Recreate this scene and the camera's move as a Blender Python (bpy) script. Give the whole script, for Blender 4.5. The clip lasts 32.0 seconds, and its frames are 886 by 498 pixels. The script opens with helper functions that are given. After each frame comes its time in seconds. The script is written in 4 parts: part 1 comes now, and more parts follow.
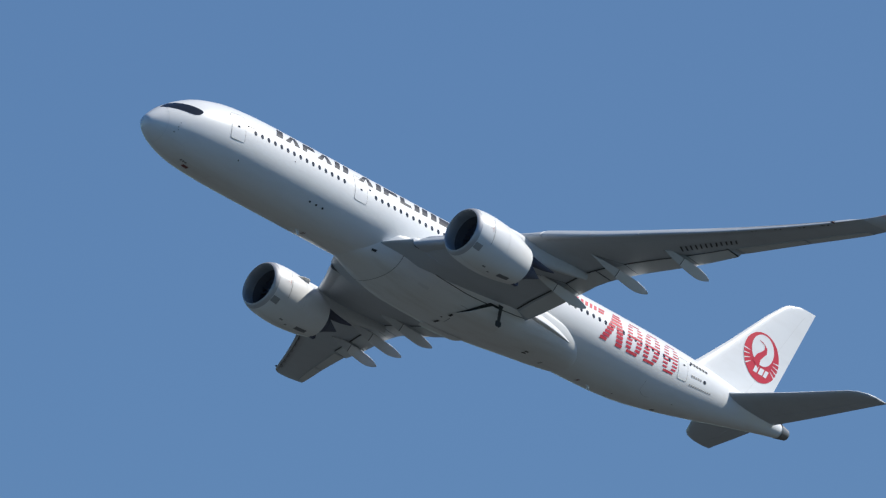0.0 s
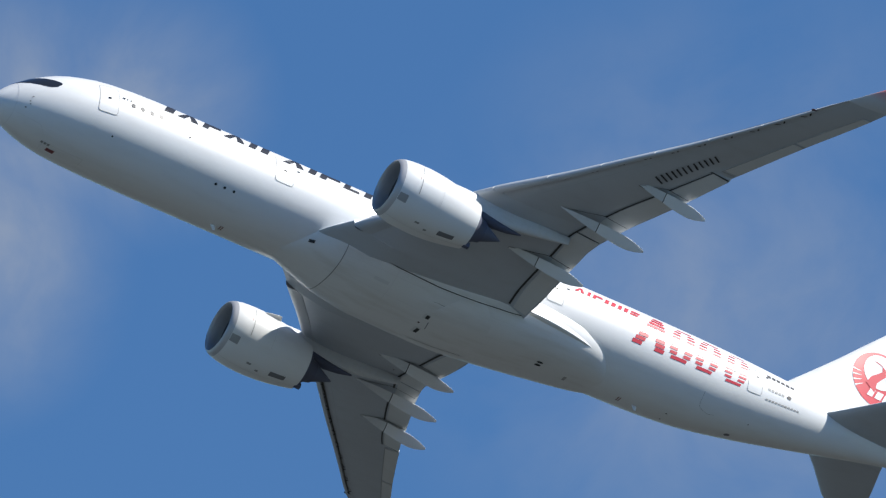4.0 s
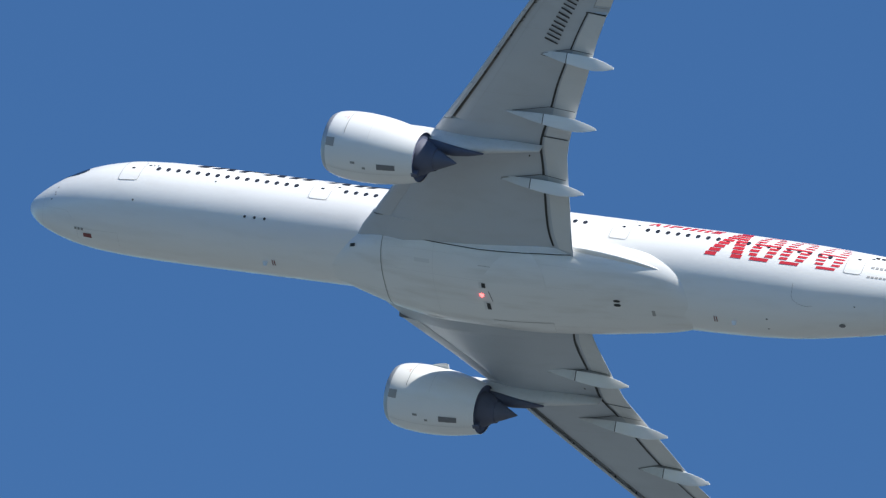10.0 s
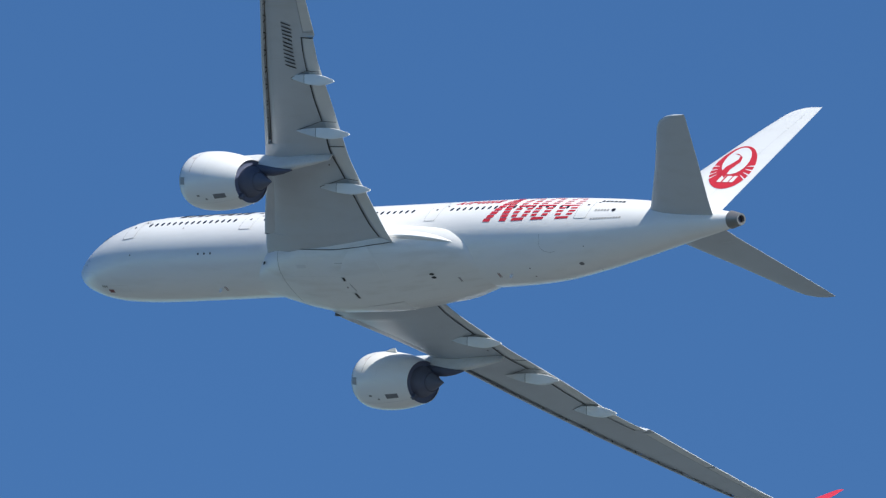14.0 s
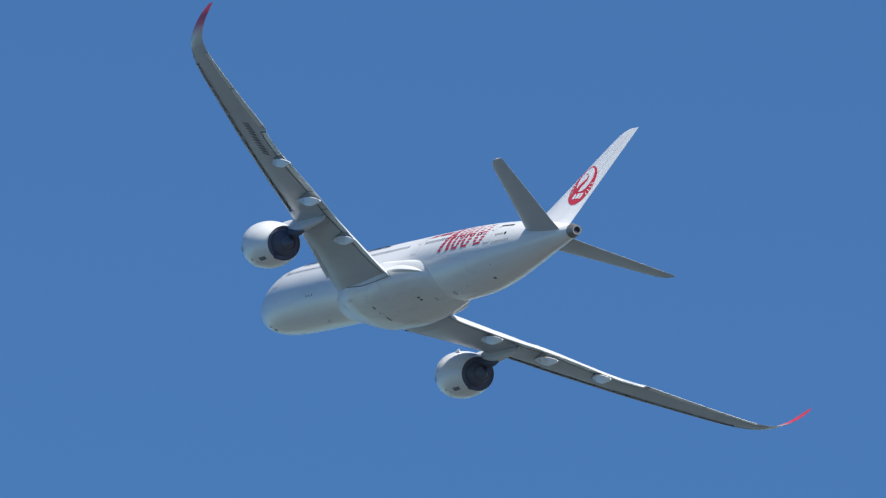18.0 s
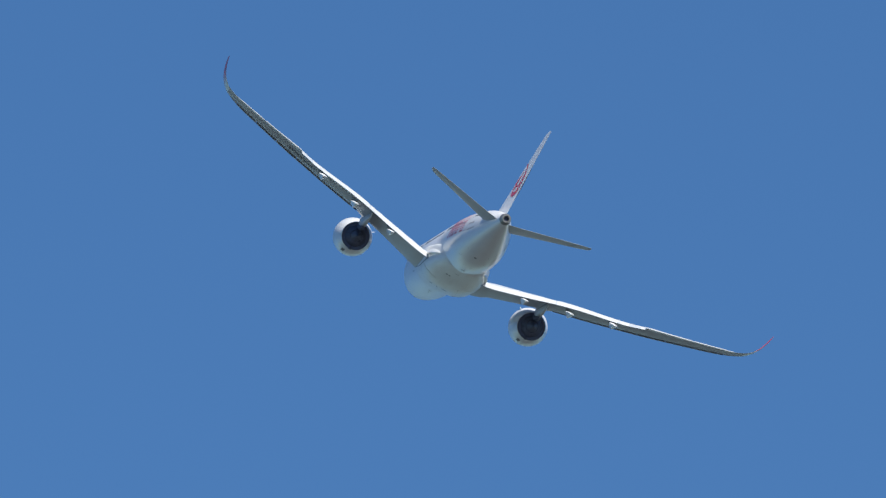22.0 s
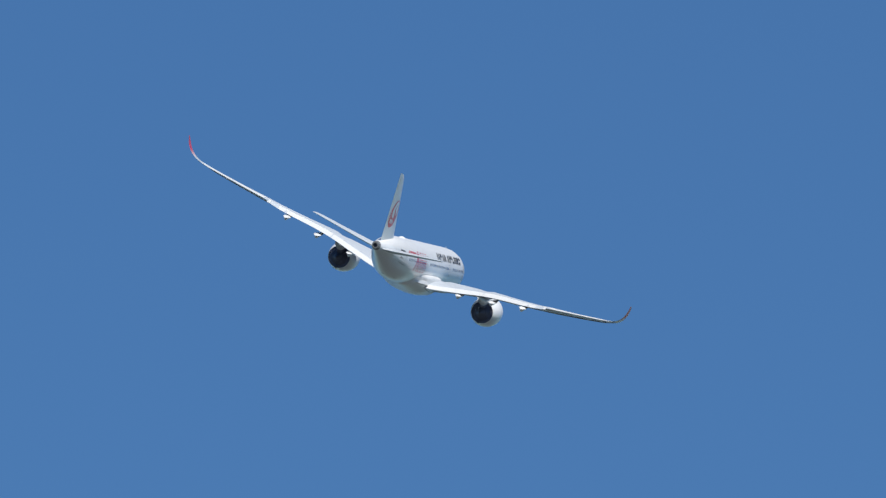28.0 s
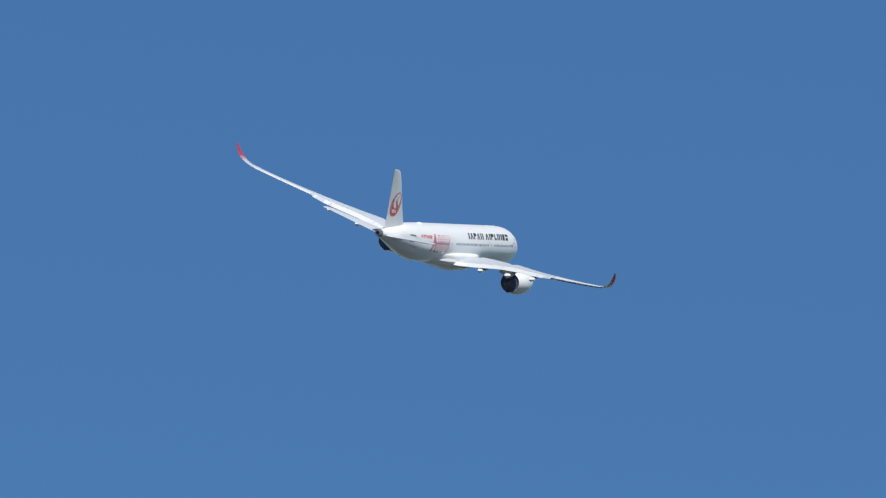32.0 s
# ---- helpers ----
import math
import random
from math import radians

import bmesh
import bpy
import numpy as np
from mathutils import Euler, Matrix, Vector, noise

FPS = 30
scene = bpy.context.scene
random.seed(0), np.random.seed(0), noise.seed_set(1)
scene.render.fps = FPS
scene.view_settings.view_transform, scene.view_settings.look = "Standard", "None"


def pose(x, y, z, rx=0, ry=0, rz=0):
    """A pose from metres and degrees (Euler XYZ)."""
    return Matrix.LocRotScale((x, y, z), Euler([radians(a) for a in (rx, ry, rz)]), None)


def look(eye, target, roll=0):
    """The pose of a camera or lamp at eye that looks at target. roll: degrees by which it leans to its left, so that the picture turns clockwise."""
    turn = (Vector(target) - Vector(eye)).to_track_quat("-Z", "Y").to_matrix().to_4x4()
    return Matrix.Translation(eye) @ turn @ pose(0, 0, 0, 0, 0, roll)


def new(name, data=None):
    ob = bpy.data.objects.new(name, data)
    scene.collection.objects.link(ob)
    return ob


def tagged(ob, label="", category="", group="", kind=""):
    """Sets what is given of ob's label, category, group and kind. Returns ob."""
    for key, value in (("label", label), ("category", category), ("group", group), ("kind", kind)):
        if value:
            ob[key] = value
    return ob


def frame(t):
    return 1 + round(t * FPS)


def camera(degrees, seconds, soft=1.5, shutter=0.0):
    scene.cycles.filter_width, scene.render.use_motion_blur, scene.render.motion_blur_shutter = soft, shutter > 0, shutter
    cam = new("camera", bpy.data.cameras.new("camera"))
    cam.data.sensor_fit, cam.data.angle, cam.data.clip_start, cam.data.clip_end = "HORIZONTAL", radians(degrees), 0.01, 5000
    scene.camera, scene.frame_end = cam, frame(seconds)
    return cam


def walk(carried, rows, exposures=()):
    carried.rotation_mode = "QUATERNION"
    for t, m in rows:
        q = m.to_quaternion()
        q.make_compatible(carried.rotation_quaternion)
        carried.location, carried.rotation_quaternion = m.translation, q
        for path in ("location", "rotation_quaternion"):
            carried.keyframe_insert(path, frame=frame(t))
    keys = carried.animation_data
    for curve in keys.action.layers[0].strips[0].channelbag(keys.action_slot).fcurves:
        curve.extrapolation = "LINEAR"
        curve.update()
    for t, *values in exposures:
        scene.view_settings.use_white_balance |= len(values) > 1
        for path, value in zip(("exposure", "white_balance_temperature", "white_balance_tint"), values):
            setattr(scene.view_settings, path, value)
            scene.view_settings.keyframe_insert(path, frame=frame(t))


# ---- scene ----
# A long lens on the ground follows a twin-engined airliner that climbs past and turns away.
cam = camera(3.0972, 32.0, soft=1.3)
walk(cam, [
    (0, pose(0, 0, 1.6, 102.1262, 0, 0.1003)),
    (0.5, pose(0, 0, 1.6, 102.6634, 0, 1.4122)),
    (1, pose(0, 0, 1.6, 103.2893, 0, 2.9772)),
    (1.5, pose(0, 0, 1.6, 103.8325, 0, 4.6813)),
    (2, pose(0, 0, 1.6, 104.4568, 0, 6.5500)),
    (2.5, pose(0, 0, 1.6, 105.1677, 0, 8.3041)),
    (3, pose(0, 0, 1.6, 105.8380, 0, 10.2478)),
    (3.5, pose(0, 0, 1.6, 106.5238, 0, 12.3073)),
    (4, pose(0, 0, 1.6, 107.2094, 0, 14.4624)),
    (4.5, pose(0, 0, 1.6, 107.8787, 0, 16.6913)),
    (5, pose(0, 0, 1.6, 108.5107, 0, 19.2822)),
    (5.5, pose(0, 0, 1.6, 109.1211, 0, 21.9630)),
    (6, pose(0, 0, 1.6, 109.7397, 0, 24.3827)),
    (6.5, pose(0, 0, 1.6, 110.3108, 0, 26.9296)),
    (7, pose(0, 0, 1.6, 110.8539, 0, 29.5196)),
    (7.5, pose(0, 0, 1.6, 111.3058, 0, 32.0657)),
    (8, pose(0, 0, 1.6, 111.6429, 0, 34.6847)),
    (8.5, pose(0, 0, 1.6, 111.8917, 0, 37.3598)),
    (9, pose(0, 0, 1.6, 112.1760, 0, 40.0508)),
    (9.5, pose(0, 0, 1.6, 112.4256, 0, 42.7011)),
    (10, pose(0, 0, 1.6, 112.6968, 0, 45.3012)),
    (10.5, pose(0, 0, 1.6, 112.8480, 0, 47.5232)),
    (11, pose(0, 0, 1.6, 112.8414, 0, 49.9966)),
    (11.5, pose(0, 0, 1.6, 112.7980, 0, 52.3751)),
    (12, pose(0, 0, 1.6, 112.7065, 0, 54.5023)),
    (12.5, pose(0, 0, 1.6, 112.6026, 0, 56.1537)),
    (13, pose(0, 0, 1.6, 112.4713, 0, 58.1439)),
    (13.5, pose(0, 0, 1.6, 112.2312, 0, 60.0828)),
    (14, pose(0, 0, 1.6, 112.0187, 0, 61.7596)),
    (14.5, pose(0, 0, 1.6, 111.7924, 0, 63.2858)),
    (15, pose(0, 0, 1.6, 111.5493, 0, 64.6893)),
    (15.5, pose(0, 0, 1.6, 111.2857, 0, 65.9989)),
    (16, pose(0, 0, 1.6, 111.0053, 0, 67.3316)),
    (16.5, pose(0, 0, 1.6, 110.7721, 0, 68.6220)),
    (17, pose(0, 0, 1.6, 110.4753, 0, 69.5692)),
    (17.5, pose(0, 0, 1.6, 110.1729, 0, 70.4136)),
    (18, pose(0, 0, 1.6, 109.9229, 0, 71.2138)),
    (18.5, pose(0, 0, 1.6, 109.6280, 0, 71.9418)),
    (19, pose(0, 0, 1.6, 109.3349, 0, 72.7117)),
    (19.5, pose(0, 0, 1.6, 109.0971, 0, 73.2318)),
    (20, pose(0, 0, 1.6, 108.8174, 0, 73.7335)),
    (20.5, pose(0, 0, 1.6, 108.5148, 0, 74.1819)),
    (21, pose(0, 0, 1.6, 108.2757, 0, 74.4112)),
    (21.5, pose(0, 0, 1.6, 108.0511, 0, 74.8282)),
    (22, pose(0, 0, 1.6, 107.7908, 0, 75.2392)),
    (22.5, pose(0, 0, 1.6, 107.5307, 0, 75.3931)),
    (23, pose(0, 0, 1.6, 107.3492, 0, 75.4222)),
    (23.5, pose(0, 0, 1.6, 107.1522, 0, 75.5020)),
    (24, pose(0, 0, 1.6, 106.9873, 0, 75.6116)),
    (24.5, pose(0, 0, 1.6, 106.8571, 0, 75.6442)),
    (25, pose(0, 0, 1.6, 106.6781, 0, 75.6700)),
    (25.5, pose(0, 0, 1.6, 106.5015, 0, 75.6919)),
    (26, pose(0, 0, 1.6, 106.3377, 0, 75.6456)),
    (26.5, pose(0, 0, 1.6, 106.1751, 0, 75.5692)),
    (27, pose(0, 0, 1.6, 106.0178, 0, 75.4676)),
    (27.5, pose(0, 0, 1.6, 105.8699, 0, 75.3455)),
    (28, pose(0, 0, 1.6, 105.7404, 0, 75.2466)),
    (28.5, pose(0, 0, 1.6, 105.5973, 0, 75.0243)),
    (29, pose(0, 0, 1.6, 105.4556, 0, 74.7658)),
    (29.5, pose(0, 0, 1.6, 105.2844, 0, 74.6413)),
    (30, pose(0, 0, 1.6, 105.1722, 0, 74.4483)),
    (30.5, pose(0, 0, 1.6, 105.0550, 0, 74.2463)),
    (31, pose(0, 0, 1.6, 104.9544, 0, 73.9760)),
    (31.5, pose(0, 0, 1.6, 104.8291, 0, 73.7044)),
    (32, pose(0, 0, 1.6, 104.7371, 0, 73.5247)),
], exposures=((0, 0.1), (1, 0.17), (2, 0.3), (2.5, 0.35), (5, 0.35), (6, 0.47), (7, 0.44), (9, 0.47), (13, 0.48), (17, 0.45), (21, 0.31), (25, 0.17), (32, -0.03)))

# ---- daylight ----
SUN_AZ, SUN_EL = 78.5, 46.0


def make_world():
    world = bpy.data.worlds.new("sky")
    scene.world = world
    world.use_nodes = True
    nt = world.node_tree
    nt.nodes.clear()
    out = nt.nodes.new("ShaderNodeOutputWorld")
    bg = nt.nodes.new("ShaderNodeBackground")
    sky = nt.nodes.new("ShaderNodeTexSky")
    sky.sky_type = "NISHITA"
    sky.sun_disc = False
    sky.sun_elevation = radians(SUN_EL)
    sky.sun_rotation = radians(SUN_AZ)
    sky.altitude = 0
    sky.air_density, sky.dust_density, sky.ozone_density = 1.0, 0.0, 4.0
    tint = nt.nodes.new("ShaderNodeMix")
    tint.data_type, tint.blend_type = "RGBA", "MULTIPLY"
    tint.inputs[0].default_value = 1.0
    tint.inputs[7].default_value = (0.6, 0.95, 1.27, 1)
    bg.inputs["Strength"].default_value = 0.06
    nt.links.new(sky.outputs["Color"], tint.inputs[6])
    # thin broken cloud low in one quarter of the sky: soft banks (azimuth, elevation, spread in degrees, density), torn by noise
    banks = ((-5.6, 15.4, 1.5, 0.6), (-6.6, 16.7, 1.5, 1.0), (-6.9, 16.1, 0.7, 0.9), (-4.4, 12.55, 0.3, 0.6), (-10.9, 16.6, 1.2, 0.6), (-13.4, 17.0, 1.0, 0.5),
             (-17.9, 18.65, 0.35, 0.6), (-17.15, 18.65, 0.35, 0.6), (-16.1, 18.7, 0.3, 0.5), (-16.05, 17.65, 0.45, 0.8), (-15.6, 17.7, 0.4, 0.8), (-16.25, 17.2, 0.5, 1.0),
             (-18.28, 18.83, 0.4, 0.7), (-18.2, 18.4, 0.35, 0.6), (-19.98, 18.49, 0.25, 0.7), (-20.7, 18.45, 0.25, 0.3), (-19.86, 19.32, 0.25, 0.5), (-20.43, 18.1, 0.25, 0.5), (-18.0, 17.75, 0.3, 0.5),
             (-29.33, 21.45, 0.45, 0.7), (-30.0, 21.5, 0.3, 0.5), (-30.7, 20.7, 0.4, 0.5), (-30.0, 20.3, 0.5, 0.85), (-29.2, 20.15, 0.5, 0.8), (-28.4, 20.7, 0.45, 0.75), (-28.55, 20.1, 0.45, 0.7), (-27.7, 20.0, 0.6, 0.7),
             (-33.0, 21.95, 0.4, 0.6), (-32.85, 21.65, 0.3, 0.5), (-32.6, 20.75, 0.45, 0.65), (-32.3, 21.05, 0.3, 0.4), (-31.4, 21.75, 0.35, 0.5), (-33.6, 20.9, 0.4, 0.5))
    tc = nt.nodes.new("ShaderNodeTexCoord")
    total = None
    for az, el, spread, density in banks:
        a, e = radians(az), radians(el)
        dist = nt.nodes.new("ShaderNodeVectorMath")
        dist.operation = "DISTANCE"
        dist.inputs[1].default_value = (math.sin(a) * math.cos(e), math.cos(a) * math.cos(e), math.sin(e))
        fall = nt.nodes.new("ShaderNodeMapRange")
        fall.interpolation_type = "SMOOTHSTEP"
        fall.inputs["From Min"].default_value, fall.inputs["From Max"].default_value = radians(spread * 1.5), 0.0
        fall.inputs["To Max"].default_value = density
        nt.links.new(tc.outputs["Generated"], dist.inputs[0])
        nt.links.new(dist.outputs["Value"], fall.inputs["Value"])
        if total is None:
            total = fall.outputs["Result"]
        else:
            add = nt.nodes.new("ShaderNodeMath")
            add.operation = "MAXIMUM"
            nt.links.new(total, add.inputs[0])
            nt.links.new(fall.outputs["Result"], add.inputs[1])
            total = add.outputs[0]
    torn = nt.nodes.new("ShaderNodeTexNoise")
    torn.inputs["Scale"].default_value, torn.inputs["Detail"].default_value, torn.inputs["Roughness"].default_value = 85.0, 6.0, 0.55
    torn.inputs["Distortion"].default_value = 0.4
    nt.links.new(tc.outputs["Generated"], torn.inputs["Vector"])
    rip = nt.nodes.new("ShaderNodeMapRange")
    rip.inputs["From Min"].default_value, rip.inputs["From Max"].default_value = 0.3, 0.72
    rip.inputs["To Min"].default_value = 0.14
    nt.links.new(torn.outputs["Fac"], rip.inputs["Value"])
    cover = nt.nodes.new("ShaderNodeMath")
    cover.operation = "MULTIPLY"
    nt.links.new(total, cover.inputs[0])
    nt.links.new(rip.outputs["Result"], cover.inputs[1])
    # thin haze low in one quarter
    far = nt.nodes.new("ShaderNodeVectorMath")
    far.operation = "DISTANCE"
    far.inputs[1].default_value = (0.05, 0.985, 0.16)
    nt.links.new(tc.outputs["Generated"], far.inputs[0])
    haze = nt.nodes.new("ShaderNodeMapRange")
    haze.interpolation_type = "SMOOTHSTEP"
    haze.inputs["From Min"].default_value, haze.inputs["From Max"].default_value = 0.4, 0.0
    haze.inputs["To Max"].default_value = 0.16
    nt.links.new(far.outputs["Value"], haze.inputs["Value"])
    both = nt.nodes.new("ShaderNodeMath")
    both.operation = "MAXIMUM"
    nt.links.new(cover.outputs[0], both.inputs[0])
    nt.links.new(haze.outputs["Result"], both.inputs[1])
    cover = both
    # two smooth grey veils
    sheets = []
    for az, el, inner, outer in ((-9.6, 15.9, 1.4, 2.6), (-7.0, 16.4, 0.6, 2.0)):
        a, e = radians(az), radians(el)
        veil = nt.nodes.new("ShaderNodeVectorMath")
        veil.operation = "DISTANCE"
        veil.inputs[1].default_value = (math.sin(a) * math.cos(e), math.cos(a) * math.cos(e), math.sin(e))
        nt.links.new(tc.outputs["Generated"], veil.inputs[0])
        sheet = nt.nodes.new("ShaderNodeMapRange")
        sheet.interpolation_type = "SMOOTHSTEP"
        sheet.inputs["From Min"].default_value, sheet.inputs["From Max"].default_value = radians(outer), radians(inner)
        nt.links.new(veil.outputs["Value"], sheet.inputs["Value"])
        sheets.append(sheet)
    joined = nt.nodes.new("ShaderNodeMath")
    joined.operation = "MAXIMUM"
    nt.links.new(sheets[0].outputs["Result"], joined.inputs[0])
    nt.links.new(sheets[1].outputs["Result"], joined.inputs[1])
    wisp = nt.nodes.new("ShaderNodeMapRange")
    wisp.inputs["From Min"].default_value, wisp.inputs["From Max"].default_value = 0.3, 0.6
    wisp.inputs["To Min"].default_value, wisp.inputs["To Max"].default_value = 0.5, 0.95
    nt.links.new(torn.outputs["Fac"], wisp.inputs["Value"])
    veiled = nt.nodes.new("ShaderNodeMath")
    veiled.operation = "MULTIPLY"
    nt.links.new(joined.outputs[0], veiled.inputs[0])
    nt.links.new(wisp.outputs["Result"], veiled.inputs[1])
    deepest = nt.nodes.new("ShaderNodeMath")
    deepest.operation = "MAXIMUM"
    nt.links.new(cover.outputs[0], deepest.inputs[0])
    nt.links.new(veiled.outputs[0], deepest.inputs[1])
    cover = deepest
    cloud = nt.nodes.new("ShaderNodeMix")
    cloud.data_type = "RGBA"
    cloud.inputs[7].default_value = (5.0, 5.5, 6.3, 1)
    nt.links.new(cover.outputs[0], cloud.inputs[0])
    nt.links.new(tint.outputs[2], cloud.inputs[6])
    nt.links.new(cloud.outputs[2], bg.inputs["Color"])
    nt.links.new(bg.outputs["Background"], out.inputs["Surface"])


make_world()
sun = new("sun", bpy.data.lights.new("sun", "SUN"))
sun.data.energy, sun.data.angle, sun.data.color = 4.7, radians(0.53), (1.0, 0.975, 0.915)
sun.matrix_basis = look((900 * math.sin(radians(SUN_AZ)) * math.cos(radians(SUN_EL)), 900 * math.cos(radians(SUN_AZ)) * math.cos(radians(SUN_EL)),
                         900 * math.sin(radians(SUN_EL))), (0, 0, 0))


# ---- materials ----
def material(name, colour, rough=0.4, metal=0.0, spread=0.04, scale=3.0, dirt=0.0, dirt_colour=(0.25, 0.22, 0.18), bump=0.0, coat=0.0, stretch=(1, 1, 1), emit=0.0):
    """Paint or metal with fine and broad variation, and stains that run along the airflow."""
    m = bpy.data.materials.new(name)
    m.use_nodes = True
    nt = m.node_tree
    b = nt.nodes["Principled BSDF"]
    b.inputs["Roughness"].default_value = rough
    b.inputs["Metallic"].default_value = metal
    b.inputs["Coat Weight"].default_value = coat
    b.inputs["Coat Roughness"].default_value = 0.12
    tex = nt.nodes.new("ShaderNodeTexCoord")
    mp = nt.nodes.new("ShaderNodeMapping")
    mp.inputs["Scale"].default_value = stretch
    nt.links.new(tex.outputs["Object"], mp.inputs["Vector"])
    broad = nt.nodes.new("ShaderNodeTexNoise")
    broad.inputs["Scale"].default_value, broad.inputs["Detail"].default_value = scale * 0.15, 3
    fine = nt.nodes.new("ShaderNodeTexNoise")
    fine.inputs["Scale"].default_value, fine.inputs["Detail"].default_value = scale, 5
    for n in (broad, fine):
        nt.links.new(mp.outputs["Vector"], n.inputs["Vector"])
    lo = [max(0, c * (1 - spread)) for c in colour]
    hi = [min(1, c * (1 + spread)) for c in colour]
    mix = nt.nodes.new("ShaderNodeMix")
    mix.data_type = "RGBA"
    mix.inputs[6].default_value, mix.inputs[7].default_value = (*lo, 1), (*hi, 1)
    nt.links.new(broad.outputs["Fac"], mix.inputs[0])
    last = mix.outputs[2]
    if dirt:
        ramp = nt.nodes.new("ShaderNodeMapRange")
        ramp.inputs["From Min"].default_value, ramp.inputs["From Max"].default_value = 0.5, 0.8
        ramp.inputs["To Max"].default_value = dirt
        nt.links.new(fine.outputs["Fac"], ramp.inputs["Value"])
        mix2 = nt.nodes.new("ShaderNodeMix")
        mix2.data_type = "RGBA"
        mix2.inputs[7].default_value = (*dirt_colour, 1)
        nt.links.new(last, mix2.inputs[6])
        nt.links.new(ramp.outputs["Result"], mix2.inputs[0])
        last = mix2.outputs[2]
    nt.links.new(last, b.inputs["Base Color"])
    if bump:
        bp = nt.nodes.new("ShaderNodeBump")
        bp.inputs["Strength"].default_value, bp.inputs["Distance"].default_value = bump, 0.02
        nt.links.new(fine.outputs["Fac"], bp.inputs["Height"])
        nt.links.new(bp.outputs["Normal"], b.inputs["Normal"])
    if emit:
        b.inputs["Emission Color"].default_value = (*colour, 1)
        b.inputs["Emission Strength"].default_value = emit
    return m


WHITE = material("white_paint", (0.84, 0.84, 0.83), 0.32, spread=0.04, scale=1.2, dirt=0.17, dirt_colour=(0.55, 0.52, 0.47), coat=0.3, stretch=(0.25, 1.2, 1.2))
BELLY = material("belly_paint", (0.81, 0.808, 0.795), 0.36, spread=0.05, scale=1.1, dirt=0.34, dirt_colour=(0.5, 0.46, 0.39), coat=0.2, stretch=(0.2, 1.3, 1.3))
# Bluer than neutral: airlight over the distance is mixed into this paint.
GREY = material("wing_grey", (0.495, 0.53, 0.57), 0.42, spread=0.09, scale=1.4, dirt=0.22, dirt_colour=(0.37, 0.38, 0.38), stretch=(0.4, 1, 1))
METAL = material("bare_lip_metal", (0.52, 0.52, 0.53), 0.48, 0.45, spread=0.06)
DARKMETAL = material("hot_section_metal", (0.092, 0.102, 0.152), 0.65, 0.05, spread=0.25, scale=5, bump=0.05)
# Navy comes from the haze over the distant exhausts, put into the base colour.
LINER = material("exhaust_liner_hazed_grey", (0.115, 0.135, 0.225), 0.7, spread=0.15, scale=4)
# Distance haze is put into the duct's dark colour as a bluish lift.
DUCT = material("duct_lining_hazed", (0.04, 0.046, 0.08), 0.8, spread=0.2)
BLADE = material("fan_blade_titanium", (0.11, 0.105, 0.13), 0.42, 0.5, spread=0.1)
BLACK = material("black_lettering", (0.018, 0.018, 0.022), 0.4, spread=0.1)
GLASS = material("dark_window_glass", (0.02, 0.022, 0.026), 0.12, spread=0.1, coat=0.5)
RED = material("red_paint", (0.62, 0.035, 0.05), 0.38, spread=0.06, coat=0.3)
SEAM = material("dark_seal", (0.045, 0.045, 0.045), 0.7, spread=0.2)
FINE = material("panel_line", (0.3, 0.3, 0.29), 0.6, spread=0.15)
PATCH = material("grey_placard", (0.38, 0.37, 0.36), 0.5, spread=0.1)
PYLON = material("pylon_paint", (0.66, 0.67, 0.67), 0.4, spread=0.05, dirt=0.25, dirt_colour=(0.4, 0.38, 0.35))
FAINT = material("faint_panel_line", (0.71, 0.71, 0.7), 0.6)
DOORLINE = material("door_outline", (0.42, 0.42, 0.41), 0.6)
# Grimy cove metal; the shade of the recess is put into its colour too.
SLATGAP = material("slat_gap_shadowed_metal", (0.22, 0.205, 0.19), 0.6, spread=0.5, scale=6)
GLOW = material("beacon_lamp", (1.0, 0.06, 0.06), 0.3, emit=6.0)
MAROON = material("dull_dark_red_marking", (0.22, 0.06, 0.06), 0.5)
STENCIL = material("faded_red_stencil", (0.55, 0.3, 0.28), 0.5)
CABIN = material("cabin_window_glass", (0.035, 0.036, 0.04), 0.2, spread=0.3, scale=0.8, coat=0.8)
VENT = material("vent_grille_grey", (0.2, 0.2, 0.21), 0.6, spread=0.2, scale=8)
INLET = material("inlet_liner_grey", (0.13, 0.125, 0.14), 0.5, spread=0.1)
# Paler than the wing grey: sunlight on the lowered flaps is put into it.
FLAP = material("sunlit_flap_paint", (0.65, 0.655, 0.65), 0.4, spread=0.05, scale=1.6, dirt=0.15, dirt_colour=(0.4, 0.4, 0.38), stretch=(0.4, 1, 1))
WLINE = material("wing_panel_line", (0.46, 0.485, 0.5), 0.6)
NOZZLE = material("exhaust_cone_metal", (0.1, 0.112, 0.16), 0.6, 0.05, spread=0.2, scale=3, bump=0.05)
PIPE = material("heat_stained_pipe_metal", (0.3, 0.29, 0.28), 0.45, 0.7, spread=0.15)
LENS = material("red_beacon_glass", (0.1, 0.05, 0.05), 0.15, coat=0.6)


